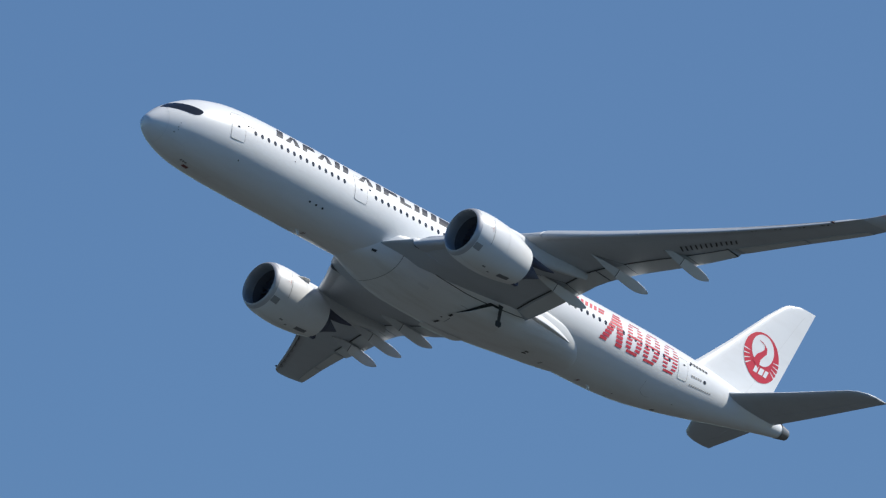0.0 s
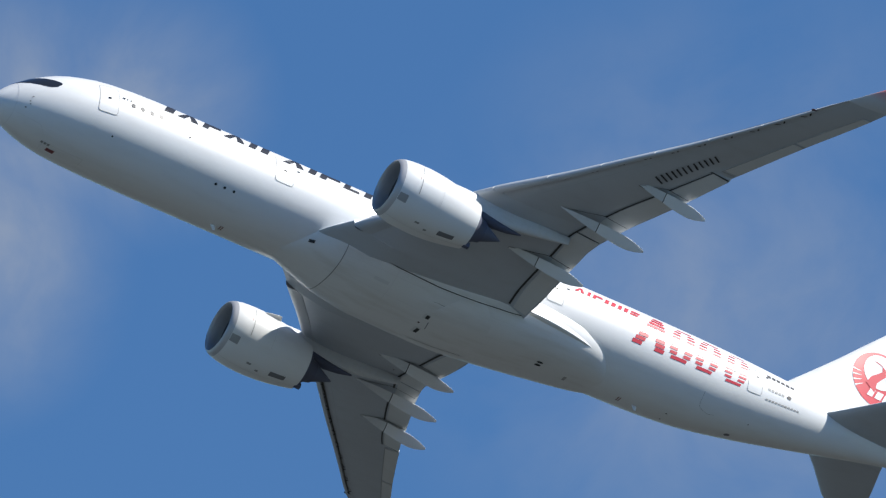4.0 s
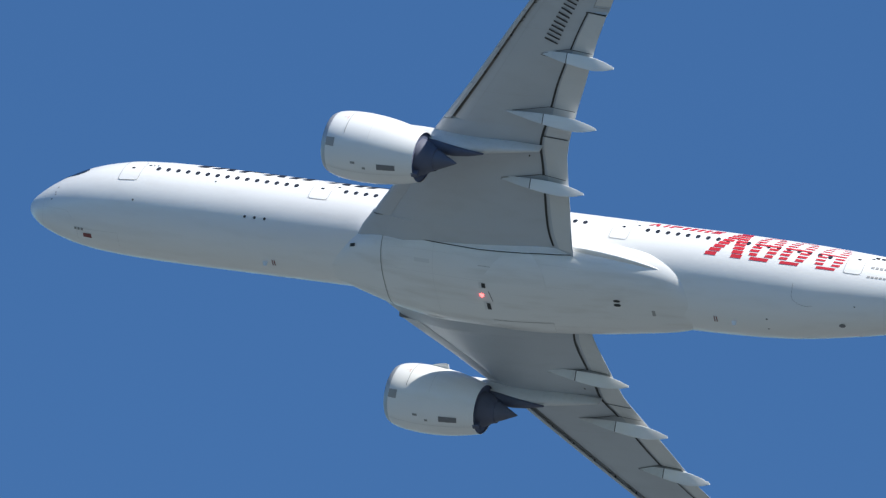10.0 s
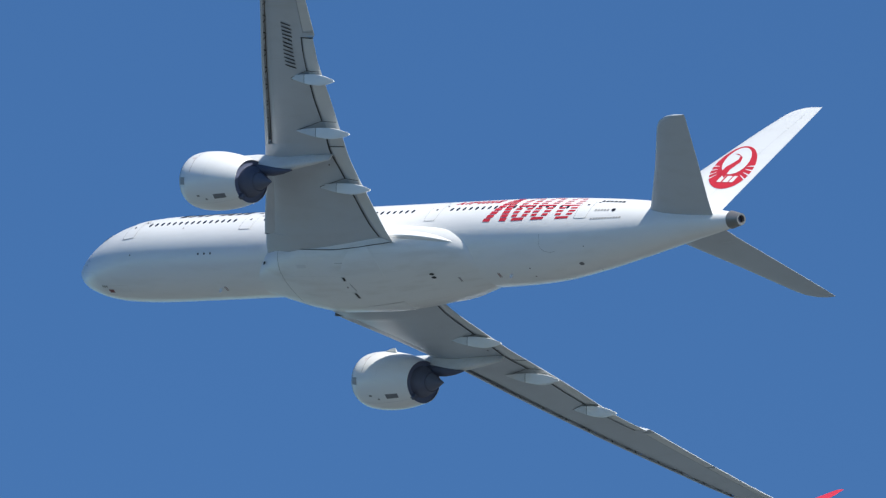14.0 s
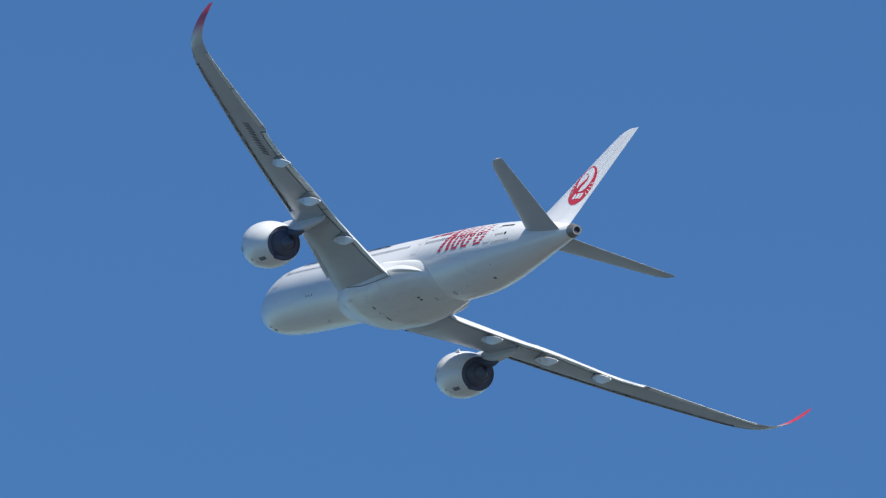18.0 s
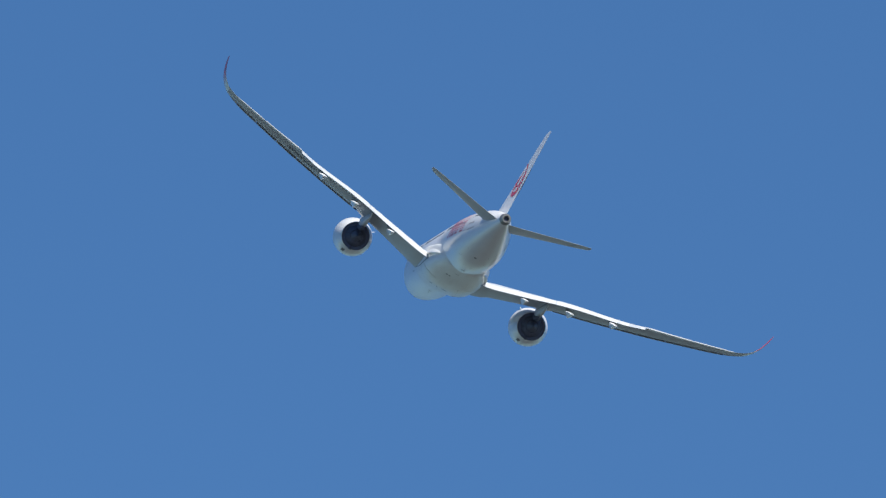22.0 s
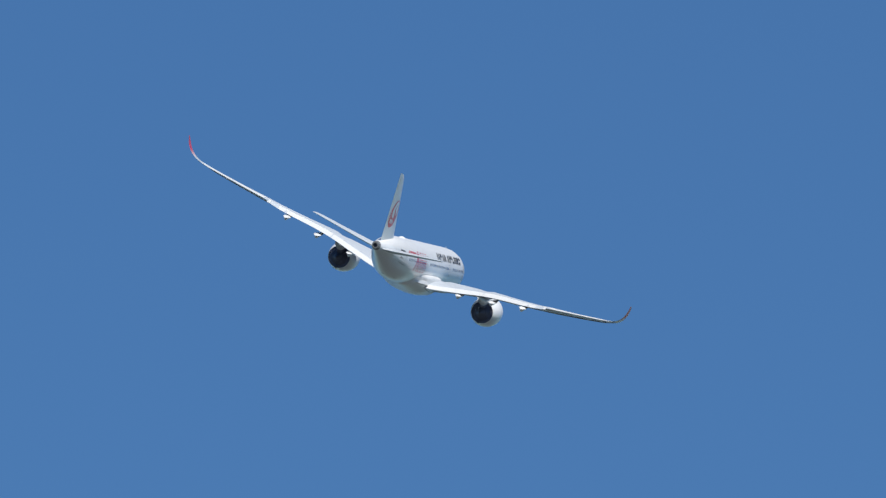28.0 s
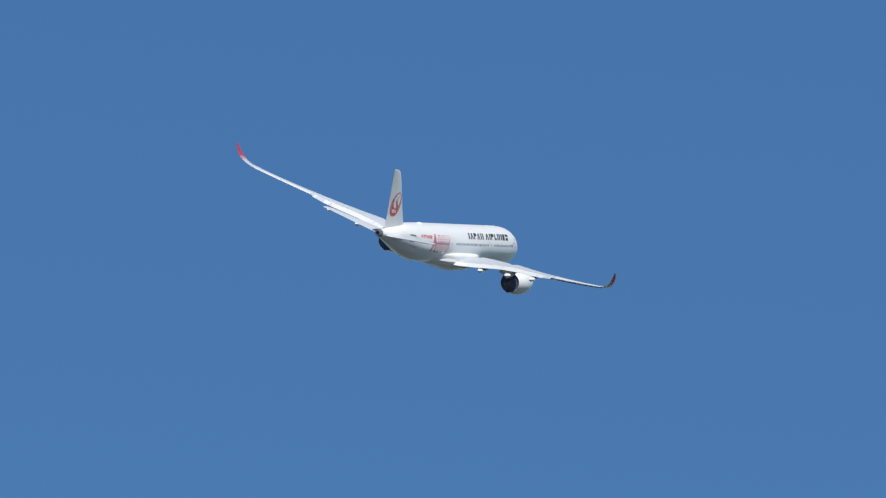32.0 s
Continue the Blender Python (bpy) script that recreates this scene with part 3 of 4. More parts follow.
def engine(side):
    eng = new("engine")
    tilt = pose(22.05 - REF, side * 10.42, -2.31, 0, 3.6, 0)
    eng.parent = plane
    eng.matrix_basis = tilt
    tagged(eng, "white high-bypass turbofan engine with dark exhaust")
    lip = [(.9, 1.5), (.5, 1.505), (.2, 1.53), (.06, 1.57), (0, 1.62), (.05, 1.70), (.18, 1.78), (.36, 1.855)]
    part("inlet_lip", spin(lip), METAL, eng, "bare metal inlet lip")
    part("cowl", spin([(x, COWL(x)) for x in (.36, .5, .8, 1.2, 1.7, 2.2, 2.7, 3.2, 3.7, 4.2, 4.6, 5.0, 5.4, 5.85)] + [(5.84, 1.47)]), WHITE, eng, "white engine cowl")
    part("bypass_liner", spin([(5.835, 1.472), (5.4, 1.49), (5.0, 1.495)]), LINER, eng)
    part("inlet_duct", spin([(.9, 1.499), (1.6, 1.5), (2.4, 1.5)]), INLET, eng)
    bm = bmesh.new()
    for k in range(22):
        a = 2 * math.pi * k / 22
        prev = None
        for r, tw, w in ((.45, 25, .3), (.8, 38, .36), (1.15, 50, .4), (1.48, 60, .42)):
            t = radians(tw)
            d = Vector((math.cos(t), -math.sin(t) * math.sin(a), math.sin(t) * math.cos(a))) * w / 2
            c = Vector((1.65, r * math.cos(a), r * math.sin(a)))
            row = (bm.verts.new(c - d), bm.verts.new(c + d))
            if prev:
                bm.faces.new((prev[0], prev[1], row[1], row[0]))
            prev = row
    part("fan", bm, BLADE, eng, "dark titanium fan blades")
    part("spinner", spin([(1.0, .01), (1.1, .14), (1.3, .3), (1.6, .44), (1.9, .46)], 24), DARKMETAL, eng)
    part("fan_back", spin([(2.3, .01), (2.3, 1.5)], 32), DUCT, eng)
    part("exhaust_back", spin([(5.74, .01), (5.74, 1.48)], 32), LINER, eng)
    part("core_nozzle", spin([(4.6, 1.22), (5.3, 1.2), (5.85, 1.08), (6.25, .93), (6.4, .78), (6.75, .68), (6.76, .63), (6.7, .6)]), DARKMETAL, eng, "dark heat-stained core nozzle")
    part("exhaust_plug", spin([(6.7, .625), (6.78, .6), (7.1, .47), (7.55, .26), (7.9, .1), (8.05, .02)], 32), NOZZLE, eng)
    bm = bmesh.new()
    box(bm, (5.75, -.14, -1.53), (6.15, .14, -1.2))
    part("lower_latch_beam", bm, DARKMETAL, eng, "dark beam at the foot of the exhaust")
    # pylon
    rings = []
    for x, zt, zb, w in ((1.9, 2.03, 1.5, .03), (2.6, 2.13, 1.5, .2), (3.6, 2.25, 1.4, .3), (5.0, 2.34, 1.2, .36), (6.2, 2.36, 1.0, .36), (7.6, 2.3, .95, .34), (8.6, 2.3, 1.1, .32), (9.8, 2.4, 1.4, .3), (11.2, 2.5, 1.72, .2), (12.5, 2.6, 2.05, .05)):
        zc, hz = (zt + zb) / 2, (zt - zb) / 2
        rings.append([Vector((x, w * math.cos(a), zc + hz * math.copysign(abs(math.sin(a)) ** .6, math.sin(a)))) for a in [2 * math.pi * k / 16 for k in range(16)]])
    part("pylon", loft(rings), PYLON, eng, "pale grey pylon")
    part("exhaust_fairing", loft([[Vector((x, w * math.cos(a), z + h * math.sin(a))) for a in [2 * math.pi * k / 12 for k in range(12)]] for x, w, z, h in ((5.2, .4, 1.15, .35), (6.2, .4, 1.05, .38), (7.4, .34, .95, .3), (8.4, .22, .98, .18), (9.3, .04, 1.1, .05))]), DARKMETAL, eng, "dark heat shield under the pylon")

    def tape(x0, x1, a0, a1, mat, name, label="", out=.015):
        """A band on the cowl between two stations and two angles (0 is outboard level, 90 the top)."""
        bm = bmesh.new()
        nx, na = max(1, int((x1 - x0) / .12)), max(1, int(abs(a1 - a0) / 2.5))
        g = [[bm.verts.new((x, side * (COWL(x) + out) * math.cos(radians(a)), (COWL(x) + out) * math.sin(radians(a)))) for a in np.linspace(a0, a1, na + 1)] for x in np.linspace(x0, x1, nx + 1)]
        for i in range(nx):
            for j in range(na):
                bm.faces.new((g[i][j], g[i + 1][j], g[i + 1][j + 1], g[i][j + 1]))
        return part(name, bm, mat, eng, label)

    # placards, joints and latches of the cowl; angles run up from the outboard side for the left engine
    f = (lambda a: a) if side < 0 else (lambda a: 180 - a)
    tape(.38, .95, f(-50), f(-35), PATCH, "placard", "grey placard")
    tape(3.75, 4.85, f(-80), f(-69), VENT, "vent_grille", "dark grey vent grille")
    tape(1.45, 1.48, f(-25), f(35), FINE, "cowl_joint")
    tape(3.0, 3.02, f(-30), f(60), FAINT, "cowl_joint")
    tape(2.1, 2.4, f(-74), f(-70), FINE, "latch")
    tape(2.85, 3.05, f(-82), f(-78), FINE, "latch")
    tape(.38, 5.8, -90.5, -89.5, FAINT, "cowl_joint")
    tape(1.05, 1.35, f(8), f(8.6), STENCIL, "stencil")
    tape(1.3, 1.33, f(2), f(14), STENCIL, "stencil")
    bm = bmesh.new()
    th = radians(40)
    prev = None
    ring_a = []
    for x, h in ((2.1, .02), (2.5, .16), (3.0, .29), (3.2, .3), (3.3, .02)):
        r0, r1 = COWL(x) - .05, COWL(x) + h
        for d in (-.025, .025):
            ring_a.append((x, r0, r1, d))
    rows2 = []
    for i in range(0, len(ring_a), 2):
        q = []
        for x, r0, r1, d in ring_a[i:i + 2]:
            for r in ((r0, r1) if d < 0 else (r1, r0)):
                q.append(Vector((x, -side * (r * math.cos(th) - d * math.sin(th)), r * math.sin(th) + d * math.cos(th))))
        rows2.append(q)
    part("strake", loft(rows2), WHITE, eng, "small white nacelle strake")


engine(-1)
engine(1)

# ---- markings, doors and windows on the fuselage ----
bm = bmesh.new()
ring_v = [bm.verts.new((.135 * math.cos(2 * math.pi * k / 14), 0, .19 * math.sin(2 * math.pi * k / 14))) for k in range(14)]
bm.faces.new(ring_v)
low = [bm.verts.new((v.co.x * 1.12, .02, v.co.z * 1.1)) for v in ring_v]
for k in range(14):
    bm.faces.new((ring_v[k], low[k], low[(k + 1) % 14], ring_v[(k + 1) % 14]))
WINDOW = mesh_of("cabin_window", bm, CABIN, False)


def sit(x, deg, side, out=.008):
    """The pose of a flat piece on the skin: its own -y points out of the fuselage."""
    p = skin(x, deg, side, out)
    ex = (skin(x + .2, deg, side) - skin(x - .2, deg, side)).normalized()
    ez = (skin(x, deg + 3, side) - skin(x, deg - 3, side)).normalized()
    ey = ez.cross(ex)
    m = Matrix((ex, ey, ez)).transposed().to_4x4()
    if side > 0:
        m = Matrix((-ex, -ey, ez)).transposed().to_4x4()
    m.translation = p
    return m


for side in (-1, 1):
    for x0, n in ((8.16, 15), (20.23, 25), (39.43, 19)):
        for k in range(n):
            x = x0 + .635 * k
            zc, hz = (TOP(x) + BOT(x)) / 2, (TOP(x) - BOT(x)) / 2
            share("cabin_window", WINDOW, fus, sit(x, math.degrees(math.asin((.97 - zc) / hz)), side))

for side in (-1, 1):
    for x0, x1, a0, a1 in ((5.95, 7.2, -7, 38), (18.12, 19.35, -4, 37), (37.3, 38.45, -6, 34), (51.95, 53.0, -13, 26)):
        door = part("cabin_door", patch(((x0, a0), (x1, a0), (x1, a1), (x0, a1)), side, .012, 3, 10), WHITE, plane, "closed white cabin door")
        r, q = .16, 3.2
        loop = [(x0, a0 + q), (x0 + r * .3, a0 + q * .3), (x0 + r, a0), (x1 - r, a0), (x1 - r * .3, a0 + q * .3), (x1, a0 + q), (x1, a1 - q), (x1 - r, a1), (x0 + r, a1), (x0, a1 - q), (x0, a0 + q)]
        part("door_outline", ring_line(loop, .035, side, .02), DOORLINE, door)
        part("door_window", patch(((x0 + .52, 13), (x0 + .72, 13), (x0 + .72, 16), (x0 + .52, 16)), side, .024, 1, 1), GLASS, door)
        bm = patch(((x1 + .22, 21), (x1 + .4, 21), (x1 + .4, 23), (x1 + .22, 23)), side, .02, 1, 1)
        part("sill_light", bm, GLASS, fus)

# cockpit glazing: one dark wrap-round mask
for side in (-1, 1):
    bm = bmesh.new()
    up = [(1.72, 82), (2.05, 66), (2.4, 54), (2.75, 45), (3.05, 38.5), (3.3, 33.5), (3.5, 29.5), (3.62, 26)]
    dn = [(1.02, 74), (1.3, 54), (1.65, 41), (2.1, 30), (2.6, 21.5), (3.0, 17.5), (3.35, 18.5), (3.6, 23)]
    g = []
    for (xu, au), (xd, ad) in zip(up, dn):
        g.append([bm.verts.new(skin(xd + (xu - xd) * w, ad + (au - ad) * w, side, .022)) for w in (0, .25, .5, .75, 1)])
    for i in range(len(g) - 1):
        for j in range(4):
            bm.faces.new((g[i][j], g[i + 1][j], g[i + 1][j + 1], g[i][j + 1]))
    part("cockpit_window", bm, GLASS, fus, "dark wrap-round cockpit window mask")
part("radome_joint", ring_line([(1.25, a) for a in range(-90, 60, 6)], .02, -1, .015), FAINT, fus)
part("radome_joint", ring_line([(1.25, a) for a in range(-90, 60, 6)], .02, 1, .015), FAINT, fus)

# airline titles as plain slanted shapes
def plain_shapes(kinds, x, a0, a1, gap, slant, f, side, mat, name, label):
    """A row of plain blocks: t chevron, b bar, p wide at the top, l wide at the foot, n two bars, s two stacked bars, e block."""
    am = (a0 + a1) / 2
    first = True
    for kind, w in kinds:
        if kind == " ":
            x += w
            continue
        lo_hi = {"t": (((0, w * .33), (w * .36, w * .56), a0, a1), ((w * .67, w), (w * .44, w * .64), a0, a1)), "b": (((0, w), (0, w), a0, a1),), "p": (((0, w * .34), (0, w * .34), a0, am), ((0, w), (0, w * .9), am, a1)),
                 "l": (((0, w), (0, w * .9), a0, a0 + (a1 - a0) * .3), ((0, w * .36), (0, w * .36), a0 + (a1 - a0) * .3, a1)), "n": (((0, w * .36), (0, w * .36), a0, a1), ((w * .62, w), (w * .62, w), a0, a1)),
                 "s": (((0, w * .9), (0, w * .9), a0, a0 + (a1 - a0) * .4), ((0, w), (0, w), a0 + (a1 - a0) * .58, a1)), "e": (((0, w * .8), (0, w * .9), a0, a1),)}[kind]
        bm = bmesh.new()
        for (p0, p1), (q0, q1), b0, b1 in lo_hi:
            s0, s1 = slant * (b0 - a0) / (a1 - a0), slant * (b1 - a0) / (a1 - a0)
            patch(((f(x + p0 + s0), b0), (f(x + p1 + s0), b0), (f(x + q1 + s1), b1), (f(x + q0 + s1), b1)), side, .02, 2, 4, bm)
        part(name, bm, mat, fus, label if first else "")
        first = False
        x += w + gap


for side in (-1, 1):
    f = (lambda x: x) if side < 0 else (lambda x: 39.8 - x)
    plain_shapes((("b", .62), ("t", 1.45), ("p", 1.2), ("t", 1.45), ("n", 1.35), (" ", .75), ("t", 1.5), ("b", .5), ("p", 1.4), ("l", 1.15), ("b", .5), ("n", 1.45), ("e", 1.15), ("s", 1.2)), 10.3, 30.5, 50, .29, .42, f, side, BLACK, "title_bar", "black slanted title bar")
    f = (lambda x: x) if side < 0 else (lambda x: 90.75 - x)
    plain_shapes((("t", .7), ("b", .2), ("p", .66), ("n", .74), ("n", .7), ("s", .62)), 39.2, 26, 36, .19, .2, f, side, RED, "maker_bar", "red maker bar")
    for i, (xa, xb, ta, tb) in enumerate(((43.38, 45.72, 45.0, 45.6), (45.95, 47.6, 46.4, 47.95), (47.8, 49.45, 48.35, 49.95), (50.0, 51.65, 50.4, 51.95))):
        n = 9
        for k in range(n):
            a = -12 + k * 6.1
            thick = 5.0 - k * .14 if i == 0 else 4.9 - k * .28 - i * .4
            u = (k + .4) / n
            x0, x1 = xa + (ta - xa) * u, xb + (tb - xb) * u
            mid = (x0 + x1) / 2
            if i == 0:
                pieces = ((x0, x1),) if k > 5 else ((x0, x0 + .68), (x1 - .66, x1))
            else:
                inset = .26 if k in (0, 8) else .08 if k in (1, 7) else 0
                pieces = ((x0 + inset, x1 - inset),) if k in (0, 4, 8) else ((x0 + inset, mid - .24), (mid + .24, x1 - inset))
            for p, q in pieces:
                part("livery_stripe", patch(((f(p), a), (f(q), a), (f(q) + .05 * -side, a + thick), (f(p) + .05 * -side, a + thick)), side, .02, 2, 1), RED, fus)
    # small markings near the rear door
    g = (lambda x: x) if side < 0 else (lambda x: 108.8 - x)
    for x0, x1, a0, a1, n, mat in ((53.35, 55.5, 24, 29.5, 6, BLACK), (53.45, 54.75, 0, 4, 5, PATCH), (53.4, 56.0, -16, -13.5, 11, PATCH)):
        step = (x1 - x0) / n
        for k in range(n):
            part("marking_bar", patch(((g(x0 + k * step), a0), (g(x0 + (k + .72) * step), a0), (g(x0 + (k + .72) * step), a1), (g(x0 + k * step), a1)), side, .02, 1, 2), mat, fus)
    bm = bmesh.new()
    vs = [bm.verts.new(skin(55.05 + .17 * math.cos(t), 2.0 + 3.5 * math.sin(t), side, .02)) for t in [2 * math.pi * k / 12 for k in range(12)]]
    bm.faces.new(vs)
    part("emblem_disc", bm, BLACK, fus)

    # ports, probes and small hatches
    for x, a, r, mat in ((14.57, -37, .09, SEAM), (15.2, -37, .09, SEAM), (15.84, -37, .09, SEAM), (7.3, -33, .06, SEAM), (12.1, 3, .05, SEAM), (1.95, -14, .05, SEAM), (2.0, -20, .05, SEAM), (2.05, -4, .05, SEAM), (1.8, -28, .06, SEAM), (8.0, 22, .05, SEAM), (7.75, 22, .05, SEAM), (47.74, -82, .06, SEAM), (52.97, -59.6, .05, SEAM)):
        bm = bmesh.new()
        bm.faces.new([bm.verts.new(skin(x + r * math.cos(t), a + r * 19 * math.sin(t), side, .02)) for t in [2 * math.pi * k / 10 for k in range(10)]])
        part("static_port", bm, mat, fus)
    part("cargo_door_line", ring_line([(49.22, -34), (49.22, -49), (49.3, -54), (49.6, -58.5), (50.1, -61.5), (50.5, -60.5)], .024, side, .018), DOORLINE, fus)
    part("panel_line", ring_line([(0.25, -38), (1.5, -44), (3.0, -50), (3.4, -62)], .025, side, .018), FAINT, fus)
part("nose_gear_door", patch(((3.7, -84), (6.4, -84), (6.4, -97), (3.7, -97)), -1, .012, 6, 4), WHITE, fus, "closed nose gear doors")
part("nose_gear_door_line", ring_line([(3.7, -97), (3.7, -76), (6.4, -76), (6.4, -97)], .03, -1, .02), FAINT, fus)
for x, deg in ((16.3, -90), (44.4, -89)):
    part("drain_hatch", patch(((x, deg - 5), (x + .26, deg - 5), (x + .26, deg + 5), (x, deg + 5)), -1, .02, 1, 4), FAINT, fus, "small pale drain hatch")
    for q in (.03, .17):
        part("stencil", patch(((x + q, deg - 4), (x + q + .06, deg - 4), (x + q + .06, deg + 4), (x + q, deg + 4)), -1, .026, 1, 3), MAROON, fus)
part("red_placard", patch(((4.1, -90), (4.65, -90), (4.65, -83), (4.1, -83)), -1, .024, 2, 3), MAROON, fus, "small dark red placard")
for k in range(3):
    part("marking_bar", patch(((3.55 + k * .22, -79), (3.7 + k * .22, -79), (3.7 + k * .22, -75), (3.55 + k * .22, -75)), -1, .022, 1, 1), FINE, fus)
bm = bmesh.new()
bm.faces.new([bm.verts.new(skin(52.2 + .2 * math.cos(t), -90 + 3.6 * math.sin(t), -1, .02)) for t in [2 * math.pi * k / 14 for k in range(14)]])
part("drain_outlet", bm, VENT, fus, "dark grey oval drain outlet")


def blade(x, z, length, height, down, name):
    """A blade aerial above or below the fuselage."""
    s = -1 if down else 1
    rings = []
    for u in (0, .35, .7, 1):
        c = length * (1 - .45 * u)
        x0 = x + length * .5 * u
        rings.append([V(x0 + c * p, .04 * q * (1 - .5 * u), z + s * height * u) for p, q in ((0, 0), (.3, 1), (.7, .8), (1, 0), (.7, -.8), (.3, -1))])
    return part(name, loft(rings), WHITE, fus)


blade(15.7, -2.78, .36, .36, True, "blade_aerial")
blade(11.5, 3.1, .5, .35, False, "blade_aerial")
blade(45.5, -2.75, .34, .3, True, "blade_aerial")
for x, ln, h in ((46.2, 2.3, .36), (13.9, 2.2, .22)):
    rings = []
    for i in range(13):
        u = i / 12
        r = max(.02, math.sin(math.pi * u) ** .5)
        rings.append([V(x + ln * u, .55 * r * math.cos(a), 3.06 + h * r * math.sin(a)) for a in [2 * math.pi * k / 16 for k in range(16)]])
    part("aerial_dome", loft(rings), WHITE, fus, "white aerial dome on the roof")

# tail cone and its exhaust
bm = loft([[V(x, r * math.cos(a), 1.44 + r * math.sin(a)) for a in [2 * math.pi * k / 24 for k in range(24)]] for x, r in ((64.72, .615), (65.0, .55), (65.35, .47), (65.62, .41), (65.62, .29), (65.3, .27), (65.25, .01))], caps=False)
part("exhaust_pipe", bm, PIPE, fus, "metal auxiliary exhaust at the tail")
bm = loft([[V(x, r * math.cos(a), 1.44 + r * math.sin(a)) for a in [2 * math.pi * k / 20 for k in range(20)]] for x, r in ((65.4, .272), (65.4, .005))], caps=False)
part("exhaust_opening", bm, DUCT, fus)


# ---- fin emblem and rudder joint ----
def fin_skin(x, z, side, out=.02):
    le, te = FIN_LE(z), FIN_TE(z)
    c = min(max((x - le) / (te - le), .001), 1)
    t = 5 * .1 * (0.2969 * math.sqrt(c) - 0.126 * c - 0.3516 * c * c + 0.2843 * c ** 3 - 0.1036 * c ** 4) * (te - le)
    return V(x, side * (t + out), z)


def fin_shape(outline, side, out, mat, name, label="", cut=5):
    """A painted plain shape on the fin: fan of a closed outline, refined so that it follows the skin."""
    bm = bmesh.new()
    cx, cz = sum(p[0] for p in outline) / len(outline), sum(p[1] for p in outline) / len(outline)
    rings = [[bm.verts.new(fin_skin(cx + (x - cx) * w, cz + (z - cz) * w, side, out)) for x, z in outline] for w in [k / cut for k in range(1, cut + 1)]]
    mid = bm.verts.new(fin_skin(cx, cz, side, out))
    n = len(outline)
    for k in range(n):
        bm.faces.new((mid, rings[0][k], rings[0][(k + 1) % n]))
        for a, b in zip(rings, rings[1:]):
            bm.faces.new((a[k], b[k], b[(k + 1) % n], a[(k + 1) % n]))
    return part(name, bm, mat, fin, label)


EX, EZ, ER = 61.85, 6.1, 1.92
ring_of = lambda x, z, r, n=32, sx=1.0: [(x + r * sx * math.cos(2 * math.pi * k / n), z + r * math.sin(2 * math.pi * k / n)) for k in range(n)]
for side in (-1, 1):
    fin_shape(ring_of(EX, EZ, ER, 40), side, .02, RED, "emblem_disc", "round red emblem with white shapes")
    fin_shape(ring_of(EX + .02, EZ + .56, 1.2, 32), side, .034, WHITE, "emblem_opening")
    # the curved red band that crosses the opening
    path = [(-.55, -.75), (-.35, -.1), (.0, .25), (.3, .55), (.25, .95), (-.05, 1.1), (-.5, 1.2)]
    wd = [.7, .46, .36, .32, .3, .2, .04]
    lft, rgt = [], []
    for (px, pz), w in zip(path, wd):
        lft.append((EX + px - w / 2, EZ + pz + w * .35))
        rgt.append((EX + px + w / 2, EZ + pz - w * .35))
    bm = bmesh.new()
    vs = [(bm.verts.new(fin_skin(*a, side, .048)), bm.verts.new(fin_skin(*b, side, .048))) for a, b in zip(lft, rgt)]
    for a, b in zip(vs, vs[1:]):
        bm.faces.new((a[0], a[1], b[1], b[0]))
    part("emblem_band", bm, RED, fin)
    for k, (px, w) in enumerate(((-.72, .4), (-.16, .46), (.42, .36))):
        o = [(EX + px, EZ - 1.34), (EX + px + w, EZ - 1.34), (EX + px + w + .2, EZ - .8), (EX + px + .2, EZ - .8)]
        fin_shape(o, side, .04, WHITE, "emblem_bar", "", 2)
    for a in (176, 188, 200, 212, 328, 340, 352, 364):
        t = radians(a)
        o = [(EX + r * math.cos(t + w), EZ + r * math.sin(t + w)) for r, w in ((1.3, -.012), (1.93, -.028), (1.93, .028), (1.3, .012))]
        fin_shape(o, side, .03, WHITE, "emblem_notch", "", 2)
    bm = bmesh.new()
    for z0, z1 in zip(np.linspace(2.6, 10.9, 12), np.linspace(2.6, 10.9, 12)[1:]):
        q = []
        for z, dx in ((z0, 0), (z0, .04), (z1, .04), (z1, 0)):
            q.append(bm.verts.new(fin_skin(FIN_LE(z) + .7 * (FIN_TE(z) - FIN_LE(z)) + dx, z, side, .015)))
        bm.faces.new(q)
    part("rudder_joint", bm, FAINT, fin)


# ---- under the wings ----
GAP = HINGE


def under_strip(pts, width, side, mat, name, parent, label="", out=.05):
    """A strip under the wing through (y, chord fraction) points; its width runs along the chord, in metres."""
    bm = bmesh.new()
    prev = None
    for y, c in pts:
        ch = W_TE(y) - W_LE(y)
        w = width(y) if callable(width) else width
        row = (bm.verts.new(wing_under(y, max(.002, c - w / 2 / ch), side, out)), bm.verts.new(wing_under(y, min(.998, c + w / 2 / ch), side, out)))
        if prev:
            bm.faces.new((prev[0], prev[1], row[1], row[0]))
        prev = row
    return part(name, bm, mat, parent, label)


def chord_line(y0, c0, y1, c1, width, side, mat, name, parent):
    bm = bmesh.new()
    n = 10
    g = [(bm.verts.new(wing_under(y0 + (y1 - y0) * u - width / 2, c0 + (c1 - c0) * u, side, .03)), bm.verts.new(wing_under(y0 + (y1 - y0) * u + width / 2, c0 + (c1 - c0) * u, side, .03))) for u in [k / n for k in range(n + 1)]]
    for a, b in zip(g, g[1:]):
        bm.faces.new((a[0], a[1], b[1], b[0]))
    return part(name, bm, mat, parent)


